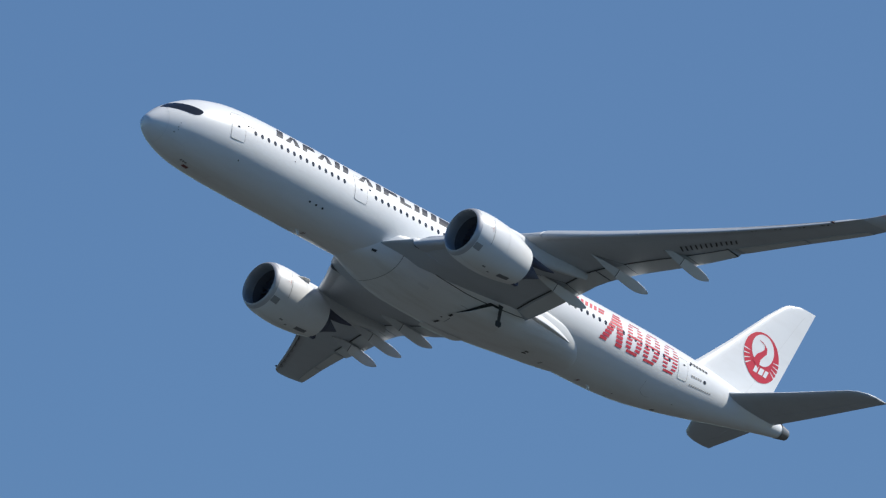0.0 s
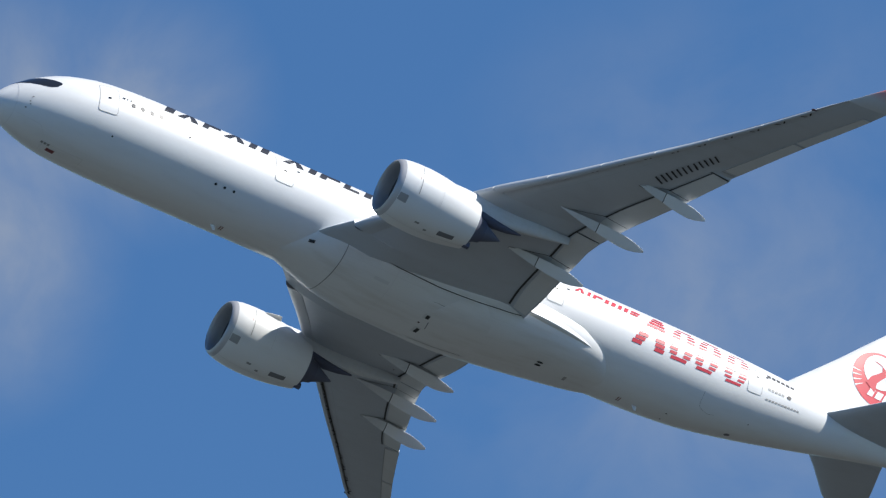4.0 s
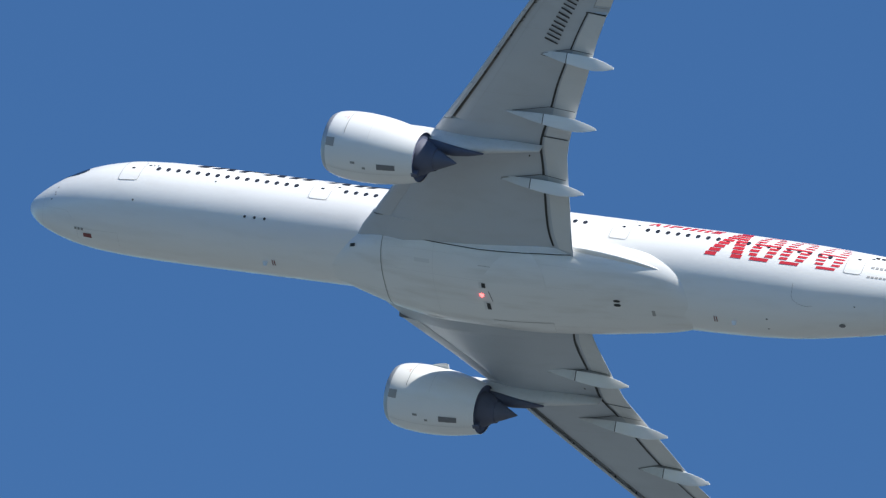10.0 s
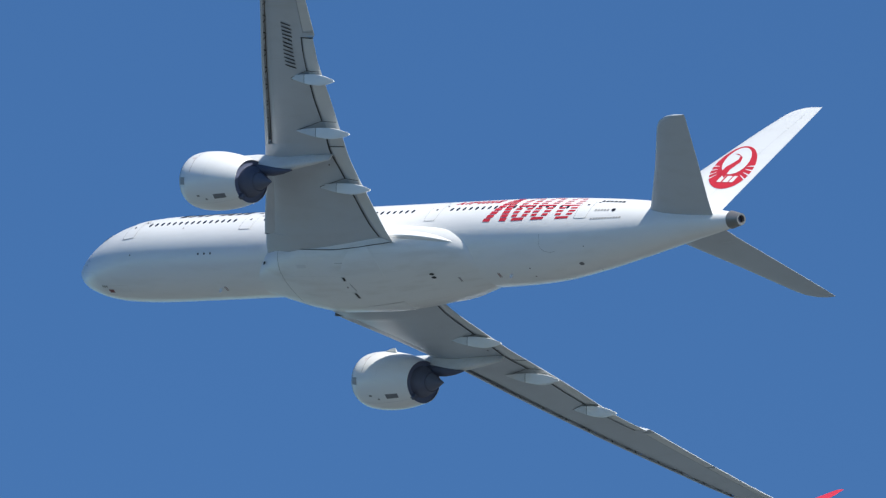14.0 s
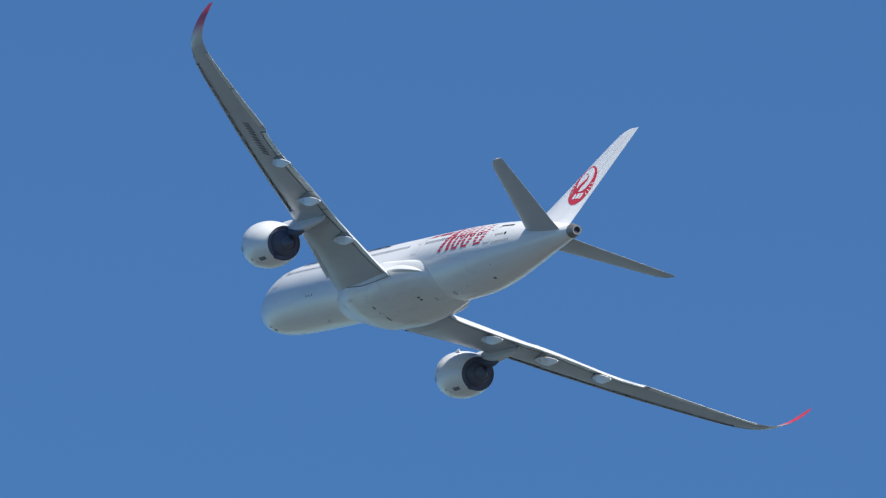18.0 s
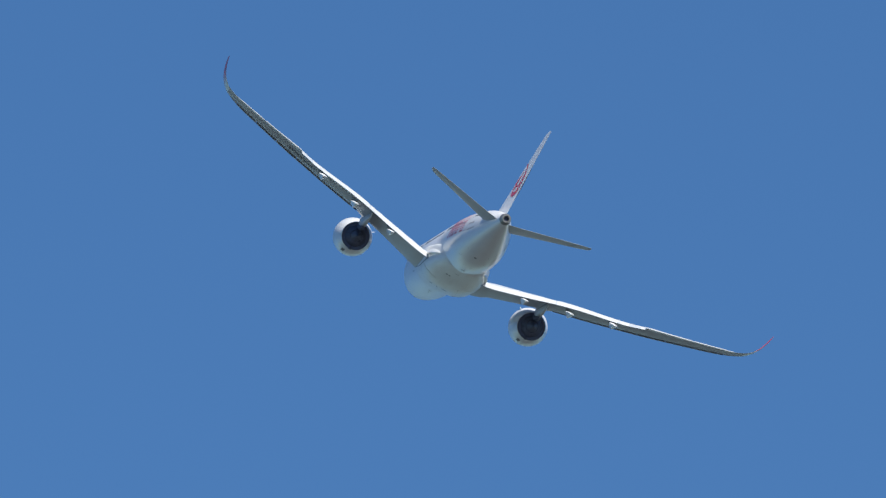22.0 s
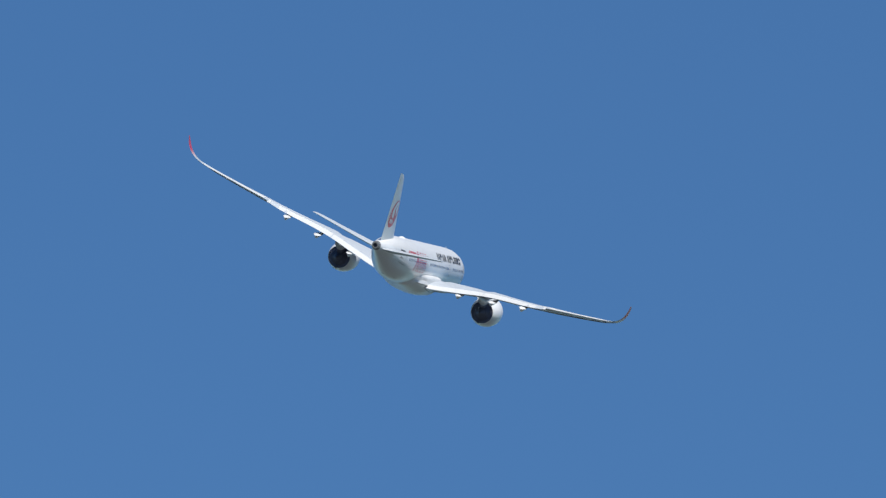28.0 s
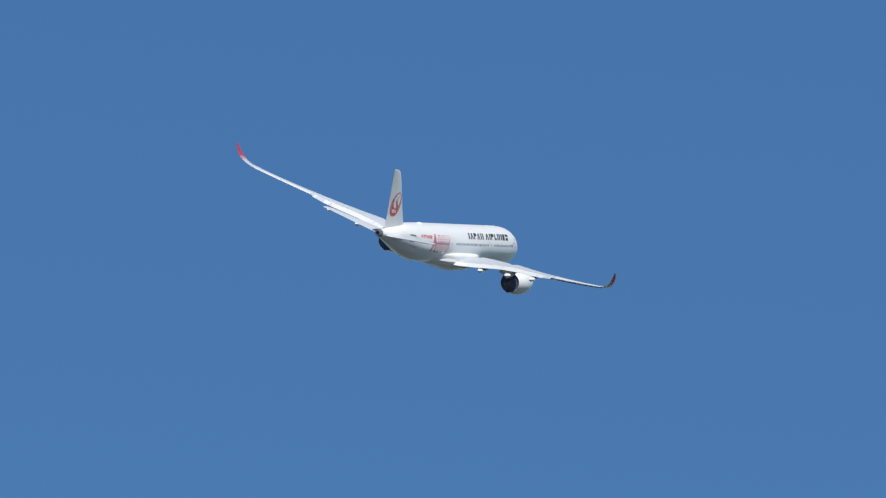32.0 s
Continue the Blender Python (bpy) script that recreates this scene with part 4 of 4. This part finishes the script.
for side in (-1, 1):
    w = WINGS[side]
    under_strip([(y, GAP(y)) for y in np.linspace(3.5, 7.5, 9)], .14, side, SEAM, "flap_gap", w, "dark gap ahead of the flap", .06)
    under_strip([(y, GAP(y)) for y in np.linspace(8.35, 12.3, 9)], .15, side, SEAM, "flap_gap", w, "", .06)
    under_strip([(y, GAP(y)) for y in np.linspace(13.1, 16.7, 8)], .13, side, SEAM, "flap_gap", w, "", .06)
    under_strip([(y, GAP(y)) for y in np.linspace(17.5, 20.2, 7)], .1, side, SEAM, "flap_gap", w, "", .06)
    chord_line(20.22, .74, 20.22, .99, .06, side, SEAM, "flap_gap", w)
    chord_line(11.0, .785, 11.05, .985, .06, side, SEAM, "flap_gap", w)
    under_strip([(y, .8) for y in np.linspace(20.6, 29.4, 14)], .03, side, FINE, "aileron_joint", w)
    for y in (20.6, 25.2, 29.4):
        chord_line(y, .8, y, .985, .03, side, FINE, "aileron_joint", w)
    under_strip([(y, .18) for y in np.linspace(11.6, 29.8, 20)], .025, side, WLINE, "panel_line", w)
    for y in (13.9, 18.9, 23.2, 27):
        chord_line(y, .14, y, .72, .02, side, WLINE, "panel_line", w)
    for ty, front in ((7.92, 31.85), (12.68, 33.05), (17.09, 35.5)):
        c0 = (front - W_LE(ty)) / (W_TE(ty) - W_LE(ty))
        for q in (-.44, .44):
            chord_line(ty + q * .1, c0, ty + q, GAP(ty) - .02, .035, side, SEAM, "fairing_gap", w)
        chord_line(ty - .42, GAP(ty) - .02, ty - .42, .985, .04, side, SEAM, "flap_gap", w)
        chord_line(ty + .42, GAP(ty) - .02, ty + .42, .985, .04, side, SEAM, "flap_gap", w)
    chord_line(3.9, .61, 4.95, .615, .04, side, FINE, "panel_line", w)
    bm = bmesh.new()
    bm.faces.new([bm.verts.new(wing_under(9.57 + .07 * math.cos(t), .735 + .006 * math.sin(t), side, .03)) for t in [2 * math.pi * k / 10 for k in range(10)]])
    part("fuel_vent", bm, SEAM, w)

def surface(y0, y1, c0, c1, side, mat, name, label, out=.012, top=True, bottom=True, n=10, m=6):
    """A control surface that lies on the wing's form between two spans and two chord fractions (numbers or curves of the span)."""
    lo_c = c0 if callable(c0) else (lambda y: c0)
    hi_c = c1 if callable(c1) else (lambda y: c1)
    rings = []
    for y in np.linspace(y0, y1, n):
        ch = W_TE(y) - W_LE(y)
        yt = lambda q: 5 * W_T(y) * (0.2969 * math.sqrt(q) - 0.126 * q - 0.3516 * q * q + 0.2843 * q ** 3 - 0.1036 * q ** 4)
        cam = lambda q: 4 * CAMBER * q * (1 - q)
        cs = list(np.linspace(lo_c(y), hi_c(y), m))
        upper = [wing_point(y, c, cam(c) + yt(c) + out / ch, side) for c in cs]
        lower = [wing_point(y, c, cam(c) - yt(c) - out / ch, side) for c in cs[::-1]]
        core_u = [wing_point(y, c, cam(c) + (yt(c) - .012 / ch) * .9, side) for c in cs[::-1]]
        core_l = [wing_point(y, c, cam(c) - (yt(c) - .012 / ch) * .9, side) for c in cs]
        rings.append(upper + lower if top and bottom else (upper + core_u if top else core_l + lower))
    return part(name, loft(rings), mat, WINGS[side], label)


def half_thickness(y, c):
    return 5 * W_T(y) * (0.2969 * math.sqrt(c) - 0.126 * c - 0.3516 * c * c + 0.2843 * c ** 3 - 0.1036 * c ** 4)


def nose_shell(y0, y1, side, up, low, n, shift=None, lip=0.0):
    """A leading-edge panel: a thin curved shell from chord fraction up above, round the nose, to low below, whose lower lip hangs down."""
    rings = []
    for y in np.linspace(y0, y1, n):
        line = [(up * (1 - k / 9) ** 2, 1) for k in range(9)] + [(0, 0)] + [(low * (k / 6) ** 2, -1) for k in range(1, 7)]
        outer = [wing_point(y, c, sg * half_thickness(y, c), side) for c, sg in line]
        inner = [wing_point(y, .016 + c * .93, sg * half_thickness(y, c) * .62, side) for c, sg in line[::-1]]
        inner[0], inner[-1] = outer[-1].lerp(inner[0], .25), outer[0].lerp(inner[-1], .25)
        drop = [Vector((0, 0, -lip * c / low if sg < 0 else 0)) + (shift(y) * (1 - c / (low if sg < 0 else up)) if shift else Vector((0, 0, 0))) for c, sg in line]
        rings.append([p + d for p, d in zip(outer, drop)] + [p + d for p, d in zip(inner, drop[::-1])])
    return loft(rings)


def cove(y0, y1, side, n):
    """The wing's own nose behind a leading-edge panel."""
    rings = []
    for y in np.linspace(y0, y1, n):
        ch = W_TE(y) - W_LE(y)
        line = [(.1 * (1 - k / 7) ** 2, 1) for k in range(7)] + [(0, 0)] + [(.045 * (k / 7) ** 2, -1) for k in range(1, 8)]
        skin_ = [fixed_point(y, c, sg * (half_thickness(y, c) + .012 / ch), side) + Vector((-.012 if c < .01 else 0, 0, 0)) for c, sg in line]
        core_ = [fixed_point(y, c + .02, sg * half_thickness(y, c) * .6, side) for c, sg in line[::-1]]
        rings.append(skin_ + core_)
    return loft(rings)


for side in (-1, 1):
    for y0, y1 in ((3.4, 10.95), (11.08, 20.18)):
        surface(y0, y1, lambda y: HINGE(y) + .025, .997, side, FLAP, "flap", "pale grey lowered trailing-edge flap", n=22, m=9)
    for y0, y1 in ((20.75, 25.1), (25.3, 29.35)):
        surface(y0, y1, .805, .996, side, FLAP, "aileron", "pale grey aileron", .03, n=18, m=10)
    for y0, y1 in ((4.4, 7.3), (8.0, 10.8), (11.2, 13.3), (13.4, 15.4), (15.5, 17.5), (17.6, 19.9)):
        surface(y0, y1, lambda y: HINGE(y) - .15, lambda y: HINGE(y) + .005, side, GREY, "spoiler", "grey spoiler panel", .014, True, False, 6, 4)
    ys = [11.6, 14.45, 17.3, 20.15, 23.0, 25.85, 28.65]
    for y0, y1 in zip(ys, ys[1:]):
        part("slat", nose_shell(y0 + .02, y1 - .02, side, .12, .056, 8, lip=.08), GREY, WINGS[side], "grey leading-edge slat, extended")
        for u in (.18, .32, .68, .82):
            y = y0 + (y1 - y0) * u
            lean = .1 if u in (.18, .68) else -.1
            chord_line(y - lean, .28 / (W_TE(y) - W_LE(y)), y + lean, .52 / (W_TE(y) - W_LE(y)), .1, side, SEAM, "slat_track", WINGS[side])
    part("slat_cove", cove(NOSE_OUT[0] + .03, NOSE_OUT[1] - .03, side, 40), SLATGAP, WINGS[side], "dark cove behind the slats")
    part("droop_nose", nose_shell(NOSE_IN[0], NOSE_IN[1], side, .1, .095, 14, lambda y: Vector((.04, 0, -.22)) * max(0, (9.75 - y) / 5.5)), GREY, WINGS[side], "grey drooped leading-edge panel")
    y = NOSE_IN[0] - .02
    bm = bmesh.new()
    bm.faces.new([bm.verts.new(wing_point(y, c, h, side) + Vector((.05, 0, -.2))) for c, h in ((.0, 0), (.006, .028), (.025, .05), (.05, .06), (.07, .06), (.07, -.015), (.045, -.028), (.02, -.03), (.006, -.022))])
    part("end_rib", bm, VENT, WINGS[side], "dark end of the droop panel")

# plain bars for the registration under the left wing
for k in range(6):
    y = 17.85 + k * .63
    for p0, p1 in ((0, .1), (.32, .42)):
        bm = bmesh.new()
        g = [[bm.verts.new(wing_under(y + u + .42 * v, .6 - .002 * k - .165 * v, -1, .045)) for u in (p0, p1)] for v in np.linspace(0, 1, 7)]
        for i in range(6):
            bm.faces.new((g[i][0], g[i][1], g[i + 1][1], g[i + 1][0]))
        part("registration_bar", bm, BLACK, WINGS[-1], "black registration bar" if k == 0 and p0 == 0 else "")

# wing lights
for side in (-1, 1):
    bm = bmesh.new()
    bmesh.ops.create_uvsphere(bm, u_segments=10, v_segments=6, radius=.12)
    bmesh.ops.scale(bm, verts=bm.verts, vec=(1.6, 1, .6))
    bmesh.ops.translate(bm, verts=bm.verts, vec=wing_point(28.6, .02, 0, side))
    part("navigation_light", bm, LENS if side < 0 else GLASS, WINGS[side])


# ---- belly details ----
def belly_line(pts, width, mat, name, out=.02):
    bm = bmesh.new()
    for (x0, a0), (x1, a1) in zip(pts, pts[1:]):
        dx, da = x1 - x0, (a1 - a0) * .06
        l = math.hypot(dx, da)
        ox, oa = -da / l * width / 2, dx / l * width / 2 / .06
        n = max(1, int(l / .3))
        for k in range(n):
            bm.faces.new([bm.verts.new(belly(x0 + dx * u + s * ox, a0 + (a1 - a0) * u + s * oa, out)) for u, s in ((k / n, -1), ((k + 1) / n, -1), ((k + 1) / n, 1), (k / n, 1))])
    return part(name, bm, mat, fair)


def belly_patch(x0, x1, a0, a1, mat, name, out=.02, label="", parent=None):
    bm = bmesh.new()
    nx, na = max(1, int((x1 - x0) / .5)), max(1, int(abs(a1 - a0) / 5))
    g = [[bm.verts.new(belly(x, a, out)) for a in np.linspace(a0, a1, na + 1)] for x in np.linspace(x0, x1, nx + 1)]
    for i in range(nx):
        for j in range(na):
            bm.faces.new((g[i][j], g[i + 1][j], g[i + 1][j + 1], g[i][j + 1]))
    return part(name, bm, mat, parent or fair, label)


belly_line([(23.75, -175), (23.72, -150), (23.72, -120), (23.75, -90), (23.75, -60), (23.78, -30), (23.8, -5)], .05, FINE, "belly_joint")
belly_line([(27.2, -150), (27.2, -30)], .02, FAINT, "panel_line")
for a in (-140, -112, -68, -40):
    belly_line([(24.0, a), (36.6, a)], .02, FAINT, "panel_line")
for x, a in ((30.4, -107), (30.52, -87.4)):
    belly_patch(x - .3, x + .14, a - 3.4, a + 3.4, FAINT, "hatch_surround", .014)
    belly_patch(x - .12, x + .12, a - 2.6, a + 2.6, SEAM, "drain_hatch", .024, "small dark open drain hatch")
belly_line([(30.68, -101), (30.76, -96), (30.84, -91.5)], .05, VENT, "drain_line")
belly_line([(30.1, -130), (30.5, -130), (30.9, -129.6)], .03, FINE, "panel_line")
for a in (-101.5, -96.5):
    bm = bmesh.new()
    bm.faces.new([bm.verts.new(belly(38.55 + .22 * math.cos(t), a + 1.7 * math.sin(t), .02)) for t in [2 * math.pi * k / 12 for k in range(12)]])
    part("air_outlet", bm, SEAM, fair)
belly_patch(21.5, 21.85, -146, -140, SEAM, "air_inlet", .05)
for m in (lambda a: a, lambda a: -180 - a):
    belly_line([(24.2, m(-157)), (24.9, m(-156)), (27, m(-152)), (30, m(-150)), (33, m(-152)), (34.8, m(-155)), (35.8, m(-158))], .07, SEAM, "root_joint", .03)
belly_patch(26.0, 27.0, -129, -124, FAINT, "vent_panel")
belly_patch(26.0, 27.0, -56, -51, FAINT, "vent_panel")
belly_patch(40.6, 40.8, -93, -88, PATCH, "drain_hatch")
# rotating beacon: a red lens whose one half holds the lamp
beacon = new("beacon")
beacon.parent = plane
tagged(beacon, "rotating red anti-collision beacon")
for up, mat, name in ((True, GLOW, "lamp"), (False, LENS, "lens")):
    bm = bmesh.new()
    bmesh.ops.create_uvsphere(bm, u_segments=14, v_segments=10, radius=.17 if up else .12)
    bmesh.ops.delete(bm, geom=[v for v in bm.verts if (v.co.z < -.01 if up else v.co.z > .01)], context="VERTS")
    part(name, bm, mat, beacon)

# main gear leg doors, hinged low on the belly; a dark sheet on the solid fairing paints the bay's shade
GEAR_DOORS = {}
DOOR_EDGE = ((30.3, -113), (30.7, -125), (31.15, -137), (31.7, -149), (32.2, -157), (33.1, -157), (33.7, -143), (34.2, -127), (34.35, -107.5))


def door_grid(side, out, origin, n=33, m=17, inset=0.0):
    """Points of the door between its hinge line and its stepped outer edge."""
    grid = []
    for u in np.linspace(inset, 1 - inset, n):
        x = float(np.interp(u * (len(DOOR_EDGE) - 1), range(len(DOOR_EDGE)), [p[0] for p in DOOR_EDGE]))
        a = float(np.interp(u * (len(DOOR_EDGE) - 1), range(len(DOOR_EDGE)), [p[1] for p in DOOR_EDGE]))
        hx, ha = 30.4 + 3.9 * u, -110 + 3 * u
        col = []
        for w in np.linspace(0, 1 - inset, m):
            deg = ha + (a - ha) * w
            col.append(belly(hx + (x - hx) * w, deg if side < 0 else -180 - deg, out) - origin)
        grid.append(col)
    return grid


for side in (-1, 1):
    mirror = (lambda d: d) if side < 0 else (lambda d: -180 - d)
    bm = bmesh.new()
    g = [[bm.verts.new(p) for p in col] for col in door_grid(side, .014, Vector((0, 0, 0)), inset=.035)]
    for c0, c1 in zip(g, g[1:]):
        for j in range(16):
            bm.faces.new((c0[j], c0[j + 1], c1[j + 1], c1[j]))
    part("bay_shade_sheet", bm, SEAM, fair)
    hinge, end = belly(30.4, mirror(-110), .016), belly(34.3, mirror(-107), .016)
    door = new("gear_door")
    door.parent = plane
    bm = bmesh.new()
    face, back = ([[bm.verts.new(p) for p in col] for col in door_grid(side, out, hinge)] for out in (.022, -.006))
    for g in (face, back):
        for c0, c1 in zip(g, g[1:]):
            for j in range(16):
                bm.faces.new((c0[j], c0[j + 1], c1[j + 1], c1[j]))
    rim = [(0, j) for j in range(17)] + [(i, 16) for i in range(1, 33)] + [(32, j) for j in range(15, -1, -1)]
    for (a, b), (c, d) in zip(rim, rim[1:]):
        bm.faces.new((face[a][b], face[c][d], back[c][d], back[a][b]))
    part("panel", bm, BELLY, door, "off-white main gear door panel")
    GEAR_DOORS[side] = (door, hinge, (end - hinge).normalized())

# leg door that still hangs from the left bay
leg_door = new("gear_leg_door")
leg_door.parent = plane
bm = loft([[Vector((x, y, z)) for x, y in ((-.16 * w, -.05), (.16 * w, -.05), (.16 * w, .05), (-.16 * w, .05))] for z, w in ((.0, 1.3), (-.3, .8), (-1.2, .7), (-1.25, 1.5), (-1.55, 1.6), (-1.65, .9))])
part("panel", bm, SEAM, leg_door, "dark hanging gear leg door", False)
LEG_DOOR_AT = belly(33.05, -158, .2)
LEG_DOOR_IN = belly(33.05, -150, -.9)

# ---- ground ----
bm = bmesh.new()
ring = [bm.verts.new((4900 * math.cos(2 * math.pi * k / 64), 4900 * math.sin(2 * math.pi * k / 64), 0)) for k in range(64)]
bm.faces.new(ring)
ground = new("ground", mesh_of("ground", bm, GROUND, False))
tagged(ground, "flat dry airfield ground reaching the horizon", "ground", kind="structure")


def motions():
    walk(plane, [
        (0, pose(0.00, 1153.88, 246.86, -2.019, 14.080, 43.893)),
        (0.5, pose(-29.45, 1123.89, 252.52, -2.168, 13.727, 43.682)),
        (1, pose(-58.98, 1094.06, 258.00, -2.231, 13.545, 43.516)),
        (1.5, pose(-88.59, 1065.56, 263.85, -2.335, 13.650, 43.396)),
        (2, pose(-118.30, 1037.92, 270.06, -2.917, 13.832, 43.332)),
        (2.5, pose(-147.87, 1008.90, 276.01, -4.311, 14.202, 43.098)),
        (3, pose(-177.42, 979.91, 281.98, -6.033, 14.490, 42.845)),
        (3.5, pose(-207.14, 951.65, 288.12, -7.910, 14.594, 42.520)),
        (4, pose(-237.19, 924.29, 294.46, -9.894, 14.529, 42.002)),
        (4.5, pose(-267.74, 898.00, 301.06, -11.942, 14.309, 41.162)),
        (5, pose(-298.73, 872.17, 307.76, -13.911, 14.033, 40.082)),
        (5.5, pose(-329.51, 845.00, 313.87, -15.580, 13.791, 39.232)),
        (6, pose(-360.96, 818.99, 320.29, -17.157, 13.839, 38.316)),
        (6.5, pose(-392.84, 793.43, 326.75, -18.459, 13.898, 37.104)),
        (7, pose(-425.38, 768.74, 333.42, -19.588, 14.021, 36.215)),
        (7.5, pose(-458.03, 743.97, 339.89, -20.701, 14.317, 34.851)),
        (8, pose(-491.56, 720.44, 346.71, -21.640, 14.435, 33.545)),
        (8.5, pose(-525.22, 697.05, 353.33, -22.567, 14.605, 32.266)),
        (9, pose(-558.57, 673.40, 359.50, -23.357, 14.711, 30.754)),
        (9.5, pose(-593.03, 651.39, 366.13, -23.886, 14.555, 29.293)),
        (10, pose(-629.07, 631.29, 373.42, -24.200, 14.406, 28.011)),
        (10.5, pose(-665.65, 611.92, 380.72, -24.562, 14.210, 26.535)),
        (11, pose(-701.25, 592.03, 387.15, -25.015, 13.920, 25.012)),
        (11.5, pose(-738.38, 573.93, 394.13, -25.614, 13.898, 23.664)),
        (12, pose(-777.35, 557.69, 401.77, -26.245, 14.073, 22.297)),
        (12.5, pose(-810.29, 537.88, 406.06, -26.611, 14.133, 20.493)),
        (13, pose(-849.13, 522.87, 413.09, -26.774, 14.146, 18.857)),
        (13.5, pose(-887.84, 508.44, 419.79, -26.743, 14.199, 17.367)),
        (14, pose(-922.62, 492.66, 424.44, -26.583, 14.289, 15.778)),
        (14.5, pose(-956.16, 477.36, 428.42, -26.360, 14.348, 14.134)),
        (15, pose(-992.42, 464.51, 433.51, -26.080, 14.269, 12.555)),
        (15.5, pose(-1035.59, 455.73, 441.41, -25.726, 13.949, 11.172)),
        (16, pose(-1083.75, 449.72, 451.15, -25.321, 13.477, 10.096)),
        (16.5, pose(-1121.63, 440.20, 456.41, -25.051, 13.350, 9.092)),
        (17, pose(-1164.65, 433.66, 463.63, -25.046, 13.308, 7.554)),
        (17.5, pose(-1205.13, 427.08, 469.69, -24.881, 13.317, 6.144)),
        (18, pose(-1245.65, 421.53, 475.66, -24.789, 13.411, 4.595)),
        (18.5, pose(-1286.55, 417.12, 481.70, -24.575, 13.406, 3.015)),
        (19, pose(-1328.04, 413.94, 487.87, -24.410, 13.368, 1.437)),
        (19.5, pose(-1371.23, 412.31, 494.59, -24.425, 13.322, -0.084)),
        (20, pose(-1412.34, 411.12, 500.51, -24.500, 13.245, -1.648)),
        (20.5, pose(-1452.60, 410.77, 506.13, -24.541, 13.170, -3.103)),
        (21, pose(-1494.66, 412.05, 512.38, -24.547, 13.149, -4.712)),
        (21.5, pose(-1537.31, 414.59, 518.86, -24.755, 13.166, -6.113)),
        (22, pose(-1582.51, 418.90, 526.22, -25.067, 13.272, -7.511)),
        (22.5, pose(-1622.46, 422.93, 531.91, -25.072, 13.430, -9.072)),
        (23, pose(-1660.05, 427.49, 536.92, -24.672, 13.466, -10.636)),
        (23.5, pose(-1702.25, 434.34, 543.54, -24.247, 13.546, -12.197)),
        (24, pose(-1741.87, 441.63, 549.43, -23.869, 13.573, -13.635)),
        (24.5, pose(-1783.12, 450.42, 555.92, -23.592, 13.580, -15.004)),
        (25, pose(-1824.38, 460.28, 562.50, -23.468, 13.528, -16.362)),
        (25.5, pose(-1860.59, 469.92, 567.60, -23.511, 13.522, -17.824)),
        (26, pose(-1896.45, 480.46, 572.68, -23.545, 13.598, -19.199)),
        (26.5, pose(-1933.10, 492.22, 578.06, -23.551, 13.686, -20.538)),
        (27, pose(-1970.03, 505.08, 583.59, -23.547, 13.703, -21.802)),
        (27.5, pose(-2006.70, 518.89, 589.10, -23.542, 13.564, -23.009)),
        (28, pose(-2043.59, 533.79, 594.74, -23.506, 13.324, -24.259)),
        (28.5, pose(-2081.89, 550.17, 600.87, -23.311, 13.342, -25.849)),
        (29, pose(-2115.26, 566.29, 605.68, -23.129, 13.256, -27.370)),
        (29.5, pose(-2148.88, 583.52, 610.69, -22.865, 13.290, -28.725)),
        (30, pose(-2181.75, 601.59, 615.63, -22.672, 13.326, -30.084)),
        (30.5, pose(-2222.83, 622.98, 623.01, -22.528, 13.326, -31.582)),
        (31, pose(-2259.70, 644.31, 629.33, -22.606, 13.173, -33.044)),
        (31.5, pose(-2292.22, 665.44, 634.57, -22.746, 13.313, -34.463)),
        (32, pose(-2327.19, 688.30, 640.65, -22.897, 13.264, -35.568)),
    ])
    # the main gear doors swing shut
    for side, (door, hinge, axis) in GEAR_DOORS.items():
        walk(door, [(t, Matrix.Translation(hinge) @ Matrix.Rotation(radians(side * a), 4, axis)) for t, a in ((0, -11), (0.2, -8), (0.4, -3.5), (0.6, 0), (0.7, 0), (32, 0))])
    # the leg door folds up into the bay
    walk(leg_door, [(t, Matrix.Translation(LEG_DOOR_AT.lerp(LEG_DOOR_IN, u)) @ Matrix.Rotation(radians(a), 4, "X")) for t, a, u in ((0, 0, 0), (0.3, 6, 0), (0.45, 30, .1), (0.6, 90, 1), (0.7, 90, 1), (32, 90, 1))])
    # the beacon turns its lamp outward for each flash
    at = belly(30.2, -96, -.09)
    rows, turn = [(0, 0)], 0
    for flash in (4.5, 10.0, 17.0, 22.5):
        rows += [(flash - .3, turn), (flash - .2, turn + 60), (flash - .1, turn + 120), (flash, turn + 180), (flash + .1, turn + 240), (flash + .2, turn + 300), (flash + .3, turn + 360)]
        turn += 360
    rows.append((32, turn))
    walk(beacon, [(t, pose(*at, a, 0, 0)) for t, a in rows])


motions()
